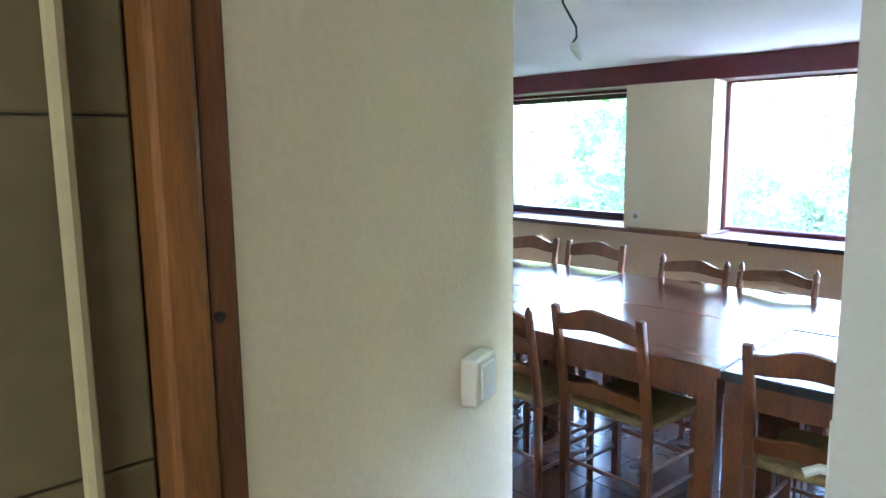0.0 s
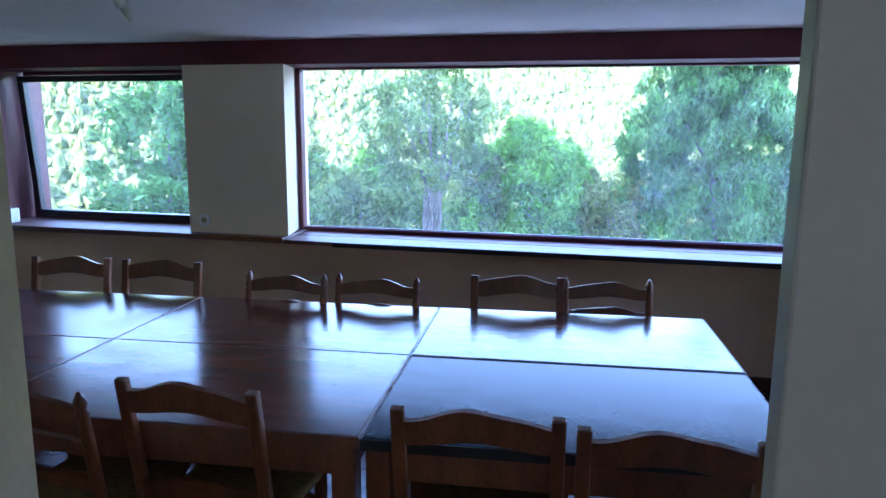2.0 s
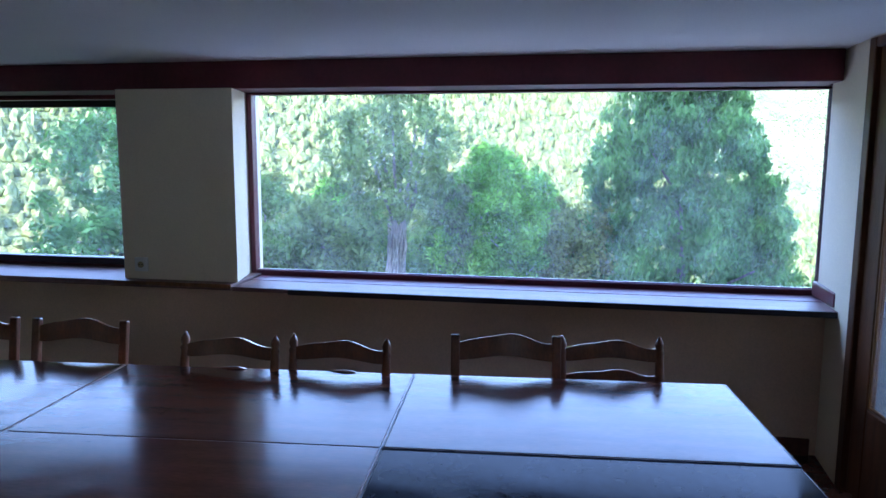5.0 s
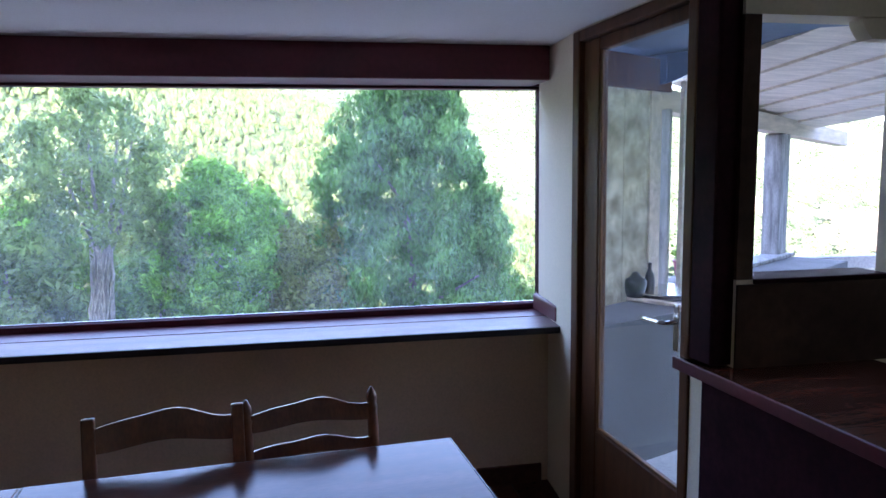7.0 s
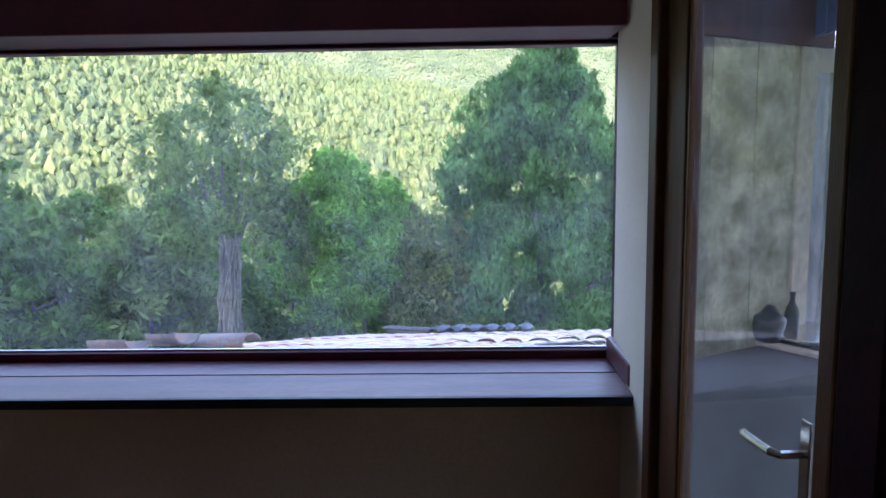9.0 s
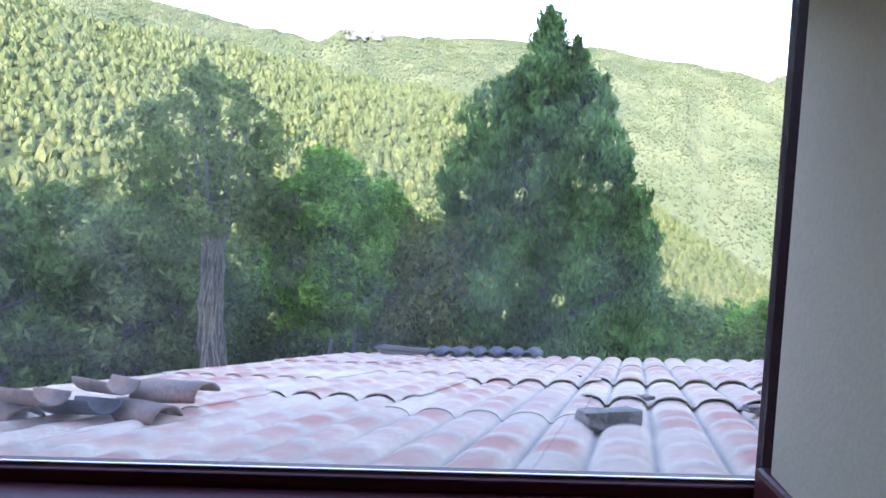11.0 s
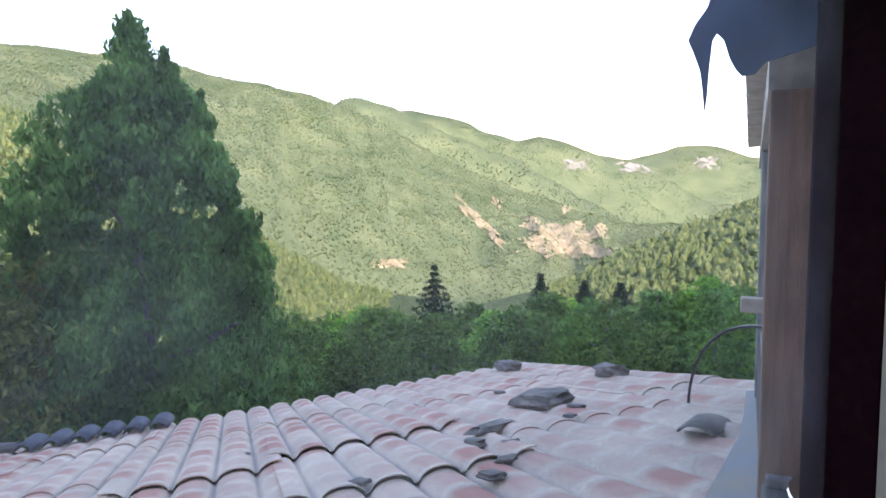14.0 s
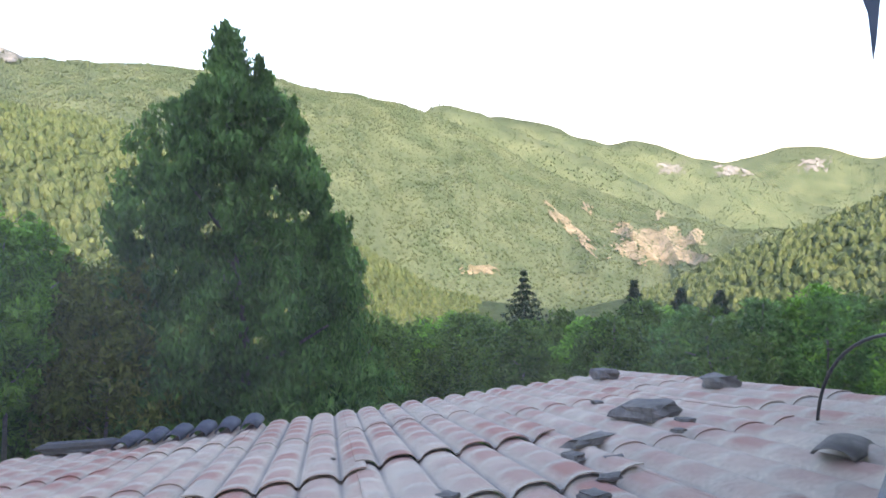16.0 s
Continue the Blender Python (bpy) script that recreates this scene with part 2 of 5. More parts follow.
def tube(points, radius, n=8, bm=None, taper=1.0):
    """A round bar along points."""
    bm = bm or bmesh.new()
    pts = [Vector(p) for p in points]
    rings = []
    for k, p in enumerate(pts):
        d = (pts[min(k + 1, len(pts) - 1)] - pts[max(k - 1, 0)]).normalized()
        q = d.to_track_quat("Z", "Y")
        r = radius * (1 + (taper - 1) * k / max(1, len(pts) - 1))
        rings.append([bm.verts.new(p + q @ Vector((r * math.cos(2 * math.pi * i / n), r * math.sin(2 * math.pi * i / n), 0))) for i in range(n)])
    for a, b in zip(rings, rings[1:]):
        for i in range(n):
            bm.faces.new((a[i], a[(i + 1) % n], b[(i + 1) % n], b[i]))
    bm.faces.new(rings[0][::-1]), bm.faces.new(rings[-1])
    return bm


def quads(name, verts, mat, parent=None, tris=False):
    """A mesh of loose quads (or triangles) from an array of corners."""
    k = 3 if tris else 4
    n = len(verts) // k
    me = bpy.data.meshes.new(name)
    me.vertices.add(len(verts)), me.loops.add(n * k), me.polygons.add(n)
    me.vertices.foreach_set("co", np.asarray(verts, dtype=np.float32).ravel())
    me.loops.foreach_set("vertex_index", np.arange(n * k, dtype=np.int32))
    me.polygons.foreach_set("loop_start", np.arange(0, n * k, k, dtype=np.int32))
    me.update(calc_edges=True)
    me.materials.append(mat)
    ob = new(name, me)
    ob.parent = parent
    return ob


def structure(ob, label, category):
    return tagged(ob, label, category, kind="structure")


# ---- the room: floor, walls, ceiling ----
ANG = 4.5
WALL = pose(5.352, 0.037, 0, 0, 0, ANG)      # the door wall: local x along it to the window, y into the room
H = 2.145

OUTLINE = [(-1.2, -3.2), (4.48, -3.2), (4.48, -0.16), (6.08, -0.16), (6.08, 6.9), (-1.2, 6.9)]
floor = structure(part("floor", prism(OUTLINE, -0.12, -0.006), GROUT), "dark red-brown glazed tile floor with thin joints", "floor")
ceiling = structure(part("ceiling", prism(OUTLINE, H, H + 0.12), CEIL), "plain white painted ceiling, slightly uneven", "ceiling")

we = structure(part("wall_east", boxed((5.74, -0.02, 0), (6.08, 6.6, 0.81)), PEACH), "cream plastered wall under the long windows", "wall")
structure(part("wall_north", boxed((1.8, 6.35, 0), (6.2, 6.55, H)), PLASTER), "cream plastered end wall of the dining room", "wall")
structure(part("wall_west_left", boxed((1.70, 1.782, 0), (1.80, 6.4, H)), PLASTER), "cream plastered wall beside the doorway", "wall")
structure(part("wall_west_right", boxed((1.70, -0.35, 0), (1.80, 0.30, H)), PLASTER), "cream plastered wall beside the white door", "wall")
# partition that leads to the doorway
structure(part("wall_partition", prism([(0.961, 1.320), (1.66, 1.592), (1.72, 1.78), (0.961, 1.433)], 0, H), PLASTER), "cream plastered partition leading to the doorway", "wall")
# hall behind
structure(part("wall_hall_side", boxed((-1.2, 1.364, 0), (0.883, 1.46, H)), GROUT), "hall wall clad in beige tiles", "wall")
for k, (lo, hi) in enumerate((((-1.3, -1.3, 0), (-1.2, 1.46, 0.9)), ((-1.3, -1.3, 1.95), (-1.2, 1.46, H)), ((-1.3, -1.3, 0.9), (-1.2, -0.4, 1.95)), ((-1.3, 0.7, 0.9), (-1.2, 1.46, 1.95)))):
    structure(part("wall_hall_back_%d" % (k + 1), boxed(lo, hi), PLASTER), "plain wall round the opening of the added hall lamp", "wall")
hall = new("hall_daylight", bpy.data.lights.new("hall_daylight", "AREA"))     # added lamp that brightens the hall, set in the unseen back wall
hall.data.shape, hall.data.size, hall.data.size_y, hall.data.energy, hall.data.color = "RECTANGLE", 1.1, 1.05, 0.31, (1.0, 0.96, 0.85)
hall.matrix_world = look((-1.25, 0.15, 1.42), (0.5, 0.15, 1.42))
structure(part("wall_hall_end", boxed((-1.3, -1.4, 0), (1.75, -1.3, H)), PLASTER), "plain wall at the end of the hall", "wall")
structure(part("wall_hall_return", boxed((1.70, -1.35, 0), (1.80, -0.35, H)), PLASTER), "plain wall beside the hall", "wall")
# pillar between the windows, and the far jamb
structure(part("wall_pillar", prism([(5.62, 3.295), (5.964, 3.377), (6.15, 3.377), (6.15, 4.036), (5.62, 4.036)], 0.853, 1.984), PLASTER), "cream plastered pillar between the two windows", "wall")
structure(part("wall_jamb_far", boxed((5.74, 5.70, 0.84), (6.2, 6.5, 1.98)), RED), "dark red painted panel beside the small window", "wall")
# reveal beside the big window
structure(part("wall_reveal", prism([(5.37, 0.04), (5.92, 0.014), (5.92, -0.035), (6.04, -0.036), (6.04, -0.16), (5.37, -0.09)], 0, H), PLASTER), "white plastered window reveal and corner", "wall")
structure(part("beam", boxed((5.696, 0.035, 1.985), (6.08, 6.4, H), 0.006), RED), "dark red-brown painted lintel beam under the ceiling", "beam")
structure(part("beam_filler", boxed((5.925, -0.0345, 1.9845), (6.08, 0.0345, H)), RED), "dark red painted end of the lintel beam", "beam")
structure(part("wall_above_window", boxed((5.9, -0.15, H + 0.121), (6.08, 6.5, 2.7)), PLASTER), "plain wall above the windows", "wall")

# sill board, in lengths
sill = structure(part("window_sill", boxed((5.55, -0.03, 0.812), (6.05, 3.30, 0.838), 0.005), SILL), "worn brown wooden sill board with a dark front edge", "window sill")
part("edge", boxed((5.538, -0.03, 0.806), (5.5499, 2.95, 0.838), 0.003), BLACK, sill, "dark front edge")
sill2 = structure(part("window_sill", boxed((5.55, 3.303, 0.815), (6.05, 6.3, 0.852), 0.005), SILL), "pale worn wooden sill board under the pillar", "window sill")
part("edge", boxed((5.538, 3.3, 0.83), (5.5499, 4.06, 0.853), 0.003), OAK, sill2, "bare wood front edge")
# strip added so that the sill looks narrower from the camera
part("back_strip", boxed((5.79, 0.0, 0.8365), (5.9645, 3.299, 0.8405), 0.001), RED, sill, "dark red strip along the frame, added to fit the camera's view")
tagged(part("sill_end_block", boxed((5.60, -0.03, 0.841), (5.962, 0.034, 0.925), 0.012), RED), "dark red painted wooden block closing the sill", "trim", kind="structure")
structure(part("baseboard", boxed((5.722, 0.06, 0), (5.738, 6.3, 0.095), 0.003), FLOOR), "dark red-brown tile baseboard", "baseboard")

# big window
win = structure(new("window_big"), "wide fixed picture window with a dark red-brown frame", "window")
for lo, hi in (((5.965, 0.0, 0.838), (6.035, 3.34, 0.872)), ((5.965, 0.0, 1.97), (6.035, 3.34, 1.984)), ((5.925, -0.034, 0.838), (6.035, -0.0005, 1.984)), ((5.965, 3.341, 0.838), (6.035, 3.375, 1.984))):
    # right bar: same red paint, its shade put in as a darker colour
    part("frame_bar", boxed(lo, hi, 0.006), DARKWOOD_AND_SHADE if lo[1] < -0.01 else RED, win)
pane = part("pane", boxed((5.996, 0.0, 0.873), (6.004, 3.34, 1.969)), GLASS, win)
pane.visible_shadow = False
part("bead", boxed((5.985, 0.001, 0.8725), (5.994, 3.339, 0.880), 0.002), METAL, win, "thin pale glazing bead")
win1 = structure(new("window_small"), "dark framed window beside the pillar, slightly ajar", "window")
for lo, hi in (((5.98, 4.04, 0.853), (6.05, 5.66, 0.872)), ((5.98, 4.04, 1.955), (6.05, 5.66, 1.984)), ((5.98, 5.62, 0.873), (6.05, 5.66, 1.954)), ((5.98, 4.037, 0.873), (6.05, 4.07, 1.954))):
    part("outer_bar", boxed(lo, hi, 0.005), RED, win1)
TILTED = Matrix.Translation((5.95, 0, 0.875)) @ Matrix.Rotation(radians(-4.5), 4, "Y")
for lo, hi in (((0, 4.075, 0), (0.055, 5.615, 0.045)), ((0, 4.075, 1.025), (0.055, 5.615, 1.07)), ((0, 5.565, 0.0455), (0.055, 5.615, 1.0245)), ((0, 4.075, 0.0455), (0.055, 4.115, 1.0245))):
    part("sash_bar", boxed(lo, hi, 0.006, TILTED), BLACK, win1)
pane = part("pane", boxed((0.022, 4.1155, 0.046), (0.030, 5.5645, 1.024), 0, TILTED), GLASS, win1)
pane.visible_shadow = False

# ---- glazed door to the terrace ----
door = structure(new("door_terrace"), "varnished brown wooden terrace door with one tall glass pane", "door")
door.matrix_basis = WALL
for nm, lo, hi in (("frame", (-0.05, -0.07, 0), (0.012, 0.012, 2.14)), ("frame", (-0.87, -0.07, 0), (-0.82, 0.012, 2.14)), ("frame", (-0.82, -0.07, 2.095), (-0.05, 0.012, 2.14)),
                   ("stile", (-0.185, -0.055, 0.02), (-0.052, -0.012, 2.093)), ("stile", (-0.818, -0.055, 0.02), (-0.795, -0.012, 2.093)),
                   ("rail", (-0.7945, -0.054, 0.02), (-0.1855, -0.013, 0.472)), ("rail", (-0.7945, -0.054, 2.043), (-0.1855, -0.013, 2.093))):
    part(nm, boxed(lo, hi, 0.006), BROWN, door)
pane = part("pane", boxed((-0.794, -0.036, 0.473), (-0.186, -0.030, 2.042)), CLEAR, door)
pane.visible_shadow = False
for lo, hi in (((-0.20, -0.0295, 0.474), (-0.187, -0.016, 2.041)), ((-0.793, -0.0295, 0.474), (-0.201, -0.016, 0.487))):
    part("bead", boxed(lo, hi, 0.003), OAK, door)
handle = part("handle", tube([(-0.765, -0.012, 1.06), (-0.765, 0.035, 1.06), (-0.75, 0.045, 1.06), (-0.66, 0.045, 1.055), (-0.64, 0.04, 1.052)], 0.008), METAL, door, "brass lever handle")
part("handle_plate", boxed((-0.78, -0.0125, 0.96), (-0.75, -0.008, 1.12), 0.003), METAL, handle)
structure(part("wall_over_door", boxed((-0.87, -0.1, 2.141), (0.012, 0.010, H + 0.02), 0, WALL), PLASTER), "plain wall over the terrace door", "wall")

# ---- bar counter and post ----
half = structure(part("wall_bar", boxed((-3.6, -0.12, 0), (-0.8705, 0.004, 0.93), 0, WALL), PLASTER), "white plastered half-height wall carrying the bar counter", "wall")
part("panel", boxed((-3.6, 0.006, 0.02), (-0.968, 0.03, 0.925), 0.004, WALL), DARKWOOD_AND_SHADE, half, "dark red-brown wooden facing panel")
counter = tagged(part("bar_counter", boxed((-3.6, -0.55, 0.931), (-0.83, 0.035, 0.962), 0.006, WALL), TABLE), "dark polished wooden bar counter with a red edge", "counter")
part("edge_strip", boxed((-3.6, 0.0355, 0.926), (-0.83, 0.045, 0.966), 0.003, WALL), RED, counter, "dark red edge strip")
structure(part("post", boxed((-0.985, -0.13, 0.967), (-0.8705, 0.012, H), 0.008, WALL), DARKWOOD_AND_SHADE), "dark red-brown wooden post on the bar", "post")
# end wall behind the bar, with a hatch window
EX = 4.36
for i, (lo, hi) in enumerate((((EX, -1.8, 0), (EX + 0.12, -0.10, 1.235)), ((EX, -1.8, 2.02), (EX + 0.12, -0.10, H)), ((EX, -0.154, 1.236), (EX + 0.05, -0.10, 2.019)), ((EX, -1.8, 1.236), (EX + 0.05, -0.625, 2.019)))):
    # third piece is plaster; the panel brown stands in for its shade
    structure(part("wall_kitchen_%d" % (i + 1), boxed(lo, hi), WAINSCOT if i == 2 else PLASTER), "plaster strip beside the hatch with its shade in the colour" if i == 2 else "white plastered wall behind the bar", "wall")
structure(part("wainscot", boxed((EX - 0.012, -1.8, 0.9625), (EX - 0.002, -0.0985, 1.2215), 0.001), WAINSCOT), "dark brown splash panel behind the bar", "trim")
hatch = structure(new("window_hatch"), "small window hatch in the wall behind the bar", "window")
part("frame_bar", boxed((EX - 0.01, -0.63, 1.222), (EX + 0.13, -0.155, 1.238), 0.004), DARKWOOD_AND_SHADE, hatch)
corner = [(-0.626, 2.019), (-0.626, 1.955)] + [(-0.626 + 0.075 + 0.03 + 0.035 * math.sin(a * 0.32), 1.955 + 0.012 * a) for a in range(6)]
part("bracket", prism(corner, EX - 0.004, EX + 0.055, "x"), PLASTER, hatch, "curved plaster bracket in the corner")
for k, (lo, hi) in enumerate((((1.7, -1.9, 0), (EX + 0.12, -1.8, 1.0)), ((1.7, -1.9, 1.9), (EX + 0.12, -1.8, H)), ((1.7, -1.9, 1.0), (2.4, -1.8, 1.9)), ((3.4, -1.9, 1.0), (EX + 0.12, -1.8, 1.9)))):
    structure(part("wall_kitchen_south_%d" % (k + 1), boxed(lo, hi), PLASTER), "plain wall of the kitchen", "wall")
kd = new("kitchen_daylight", bpy.data.lights.new("kitchen_daylight", "AREA"))     # added lamp that brightens the bar, in an opening of the unseen south wall
kd.data.shape, kd.data.size, kd.data.size_y, kd.data.energy, kd.data.color = "RECTANGLE", 1.0, 0.9, 0.11, (0.9, 0.95, 1.0)
kd.matrix_world = look((2.9, -1.85, 1.45), (2.9, 0, 1.3))
structure(part("wall_kitchen_west", boxed((1.7, -1.8, 0), (1.8, -0.35, H)), PLASTER), "plain wall of the kitchen", "wall")

# ---- doorway: white door, switch, timber post, tiles ----
wdoor = structure(new("door_white"), "white painted flush door standing ajar", "door")
part("leaf", boxed((1.785, 0.30, 0.01), (1.825, 1.043, 2.05), 0.003), DOORWHITE, wdoor)
lever = part("lever", tube([(1.826, 1.0, 1.0), (1.875, 1.0, 1.0), (1.885, 1.015, 1.0), (1.885, 1.09, 0.995), (1.87, 1.11, 0.985)], 0.009), WHITE, wdoor, "white lever handle")
part("lock_plate", boxed((1.79, 1.0435, 0.93), (1.82, 1.047, 1.12), 0.002), WHITE, wdoor)
structure(part("wall_over_white_door", boxed((1.70, 0.30, 2.055), (1.80, 1.70, H)), PLASTER), "plain wall over the doorway", "wall")
PW = pose(1.475, 1.519, 1.15, 0, 0, 21.3)
switch = tagged(part("light_switch", boxed((-0.041, -0.030, -0.042), (0.041, 0.002, 0.042), 0.006, PW), WHITE), "white surface-mounted light switch on the partition", "light switch")
part("rocker", boxed((-0.028, -0.036, -0.03), (0.028, -0.0305, 0.03), 0.004, PW), WHITE, switch)
post = structure(part("door_post", boxed((0.884, 1.309, 0), (0.929, 1.43, H), 0.006), OAK), "orange-brown varnished timber door post", "door post")
part("door_stop", boxed((0.9295, 1.314, 0), (0.960, 1.43, H), 0.004), BROWN, post, "darker stop strip")
# dark knot of the wood, made as a small black disc
part("screw_hole", lathe([(0.006, 0), (0.006, 0.003)], 8, None, pose(0.938, 1.3145, 1.385, 90, 0, 0)), BLACK, post)
CREAM = material("cream_plastic", (0.42, 0.36, 0.2), 0.4, var=0.05, bump=0)
structure(part("pipe", tube([(0.819, 1.343, 0.0), (0.819, 1.343, H)], 0.009), CREAM), "cream plastic conduit running up the tiled wall", "pipe")

# ---- dining tables ----
TA = 5.0


def table(x, y, top_mat, edge_mat, label, drop=0.0):
    """One table, 1.2 m long and 0.725 m wide; local y along its length."""
    t = thing("dining_table", (x, y, 0), label, "table", "tables pushed together", TA)
    z = 0.75 - drop
    part("tabletop", boxed((-0.359, -0.5955, z - 0.028), (0.359, 0.5955, z), 0.004), top_mat, t)
    for lo, hi in (((-0.362, -0.599, z - 0.034), (-0.3595, 0.599, z - 0.002)), ((0.3595, -0.599, z - 0.034), (0.362, 0.599, z - 0.002)), ((-0.359, -0.599, z - 0.034), (0.359, -0.596, z - 0.002)), ((-0.359, 0.596, z - 0.034), (0.359, 0.599, z - 0.002))):
        part("edge_band", boxed(lo, hi), edge_mat, t)
    for sx in (-1, 1):
        for sy in (-1, 1):
            part("leg", boxed((sx * 0.32 - 0.035, sy * 0.55 - 0.035, 0), (sx * 0.32 + 0.035, sy * 0.55 + 0.035, z - 0.029), 0.005), CHAIR, t)
        part("apron", boxed((sx * 0.325 - 0.011, -0.514, z - 0.13), (sx * 0.325 + 0.011, 0.514, z - 0.029), 0.003), CHAIR, t)
        part("apron", boxed((-0.284, sx * 0.56 - 0.011, z - 0.13), (0.284, sx * 0.56 + 0.011, z - 0.029), 0.003), CHAIR, t)
    return t


EW, EL = (math.cos(radians(TA)), math.sin(radians(TA))), (-math.sin(radians(TA)), math.cos(radians(TA)))
for col in range(3):
    for row in range(2):
        a, b = (row - 0.5) * 0.727, (col - 0.5) * 1.2
        x, y = 3.70 + a * EW[0] + b * EL[0], 1.885 + a * EW[1] + b * EL[1]
        if col == 0 and row == 0:
            table(x, y, TABLE_DARK, BLACK, "dining table with a dark scratched laminate top and black edge", 0.004)
        elif col == 0:
            table(x, y, TABLE, BLACK, "polished dark-edged dining table on the window side", 0.0)
        else:
            table(x, y, TABLE, CHAIR, "polished red-brown wooden dining table pushed against the others", 0.001 * row)

# ---- chairs ----


def wavy_rail(w, z, h, rise, sag, t=0.018):
    """A back rail with a bowed top and a curved lower edge; in the plane y = 0."""
    n = 18
    up = [(-w / 2 + w * i / n, z + h / 2 + rise * (math.sin(math.pi * i / n) ** 1.6) - 0.004 * math.sin(2 * math.pi * i / n * 2)) for i in range(n + 1)]
    dn = [(-w / 2 + w * i / n, z - h / 2 + sag * math.sin(math.pi * i / n) ** 2) for i in range(n + 1)]
    return prism(up + dn[::-1], -t / 2, t / 2, "y")


def chair(x, y, rz, turned, label):
    """Local y points from the back to the front; the back's top is over the origin."""
    c = thing("dining_chair", (x, y, 0), label, "chair", "chairs round the tables", rz)
    rake = 0.07
    top = 0.899 if not turned else 0.890
    lean = Matrix.Translation((0, rake, 0.45)) @ Matrix.Rotation(math.atan(rake / 0.43), 4, "X") @ Matrix.Translation((0, 0, -0.45))
    w = 0.39 if turned else 0.405
    for s in (-1, 1):
        bm = bmesh.new()
        if turned:
            prof = [(0.017, 0.44), (0.019, 0.60), (0.018, 0.77), (0.016, 0.815), (0.020, 0.828), (0.014, 0.840), (0.019, 0.858), (0.015, 0.874), (0.004, top + 0.004)]
            lathe(prof, 10, bm, lean @ Matrix.Translation((s * w / 2, 0, 0)))
            lathe([(0.017, 0), (0.019, 0.2), (0.018, 0.45)], 10, bm, Matrix.Translation((s * w / 2, rake, 0)))
        else:
            box(bm, (s * w / 2 - 0.018, -0.012, 0.44), (s * w / 2 + 0.018, 0.016, top), 0.005, lean)
            box(bm, (s * w / 2 - 0.018, rake - 0.014, 0), (s * w / 2 + 0.018, rake + 0.016, 0.455), 0.005)
        p = part("back_post", bm, CHAIR, c)
        if turned:
            smooth(p)
        part("leg", lathe([(0.015, 0), (0.018, 0.12), (0.019, 0.3), (0.018, 0.455)], 10, None, Matrix.Translation((s * 0.195, rake + 0.36, 0))) if turned else
             boxed((s * 0.195 - 0.017, rake + 0.345, 0), (s * 0.195 + 0.017, rake + 0.38, 0.455), 0.005), CHAIR, c)
    rails = ((0.832, 0.07, 0.036, 0.02), (0.54, 0.055, 0.016, 0.010))
    if turned:
        rails = ((0.818, 0.052, 0.032, 0.016), (0.716, 0.04, 0.022, 0.016), (0.60, 0.04, 0.014, 0.01))
    for z, h, rise, sag in rails:
        bm = wavy_rail(w - 0.026, z, h, rise, sag)
        bmesh.ops.transform(bm, matrix=lean, verts=bm.verts)
        part("back_rail", bm, CHAIR, c)
    bm = boxed((-0.21, rake + 0.018, 0.438), (0.21, rake + 0.40, 0.472), 0.014)
    part("seat", bm, RUSH, c, "woven rush seat")
    for s in (-1, 1):
        for z in (0.16, 0.27):
            part("stretcher", tube([(s * 0.194, rake + 0.01, z), (s * 0.195, rake + 0.36, z)], 0.009, 6), CHAIR, c)
    for yy, z in ((rake, 0.21), (rake + 0.362, 0.24), (rake + 0.362, 0.36)):
        part("stretcher", tube([(-0.19, yy, z), (0.19, yy, z)], 0.009, 6), CHAIR, c)
    return c


FLAT_L, TURN_L = "red-brown wooden chair with flat posts, wavy rails and rush seat", "red-brown wooden chair with turned finial posts and rush seat"
for x, y, rz, turned in ((4.543, 1.598, 97, False), (4.632, 1.182, 98, True), (4.37, 2.705, 91, True), (4.412, 2.252, 90, True), (4.445, 3.444, 94, False), (4.40, 3.957, 98, False)):
    chair(x, y, rz, turned, TURN_L if turned else FLAT_L)
for x, y, rz, turned in ((2.876, 2.285, -91, False), (2.886, 1.477, -86, False), (2.87, 1.01, -88, False), (2.772, 2.735, -90, True)):
    chair(x, y, rz, turned, TURN_L if turned else FLAT_L)

# ---- socket, lamp cable, box on the sill ----
sock = tagged(part("wall_socket", boxed((5.602, 3.872, 0.90), (5.6195, 3.956, 0.985), 0.004), WHITE), "white wall socket low on the pillar", "socket")
part("socket_well", lathe([(0.02, 0), (0.02, 0.002)], 14, None, pose(5.6015, 3.914, 0.942, 0, -90, 0)), CREAM, sock)
for dy in (-0.01, 0.01):
    part("pin_hole", lathe([(0.004, 0), (0.004, 0.001)], 8, None, pose(5.5992, 3.914 + dy, 0.942, 0, -90, 0)), BLACK, sock)
lamp = tagged(part("pendant_lamp_holder", tube([(2.90, 2.49, H), (2.902, 2.487, 2.08), (2.914, 2.462, 2.03), (2.922, 2.436, 1.985), (2.915, 2.428, 1.945), (2.895, 2.438, 1.915)], 0.0045), CABLE), "bare hanging lamp cable with an empty bulb holder", "pendant lamp")
part("holder", lathe([(0.008, 0), (0.014, 0.008), (0.016, 0.032), (0.012, 0.036), (0.011, 0.06), (0.005, 0.075)], 12, None, pose(2.897, 2.437, 1.922, 160, -22, 0)), WHITE, lamp, "pale bulb holder")
pbox = tagged(part("socket_box", boxed((5.62, 5.55, 0.853), (5.72, 5.80, 0.96), 0.006), WHITE), "white socket box standing on the sill", "socket box")
part("socket_well", lathe([(0.02, 0), (0.02, 0.002)], 12, None, pose(5.619, 5.62, 0.905, 0, -90, 0)), GROUT, pbox)

# ---- the lower roof ----
UA, PITCH, V0 = -14.8, 0.242, 2.09
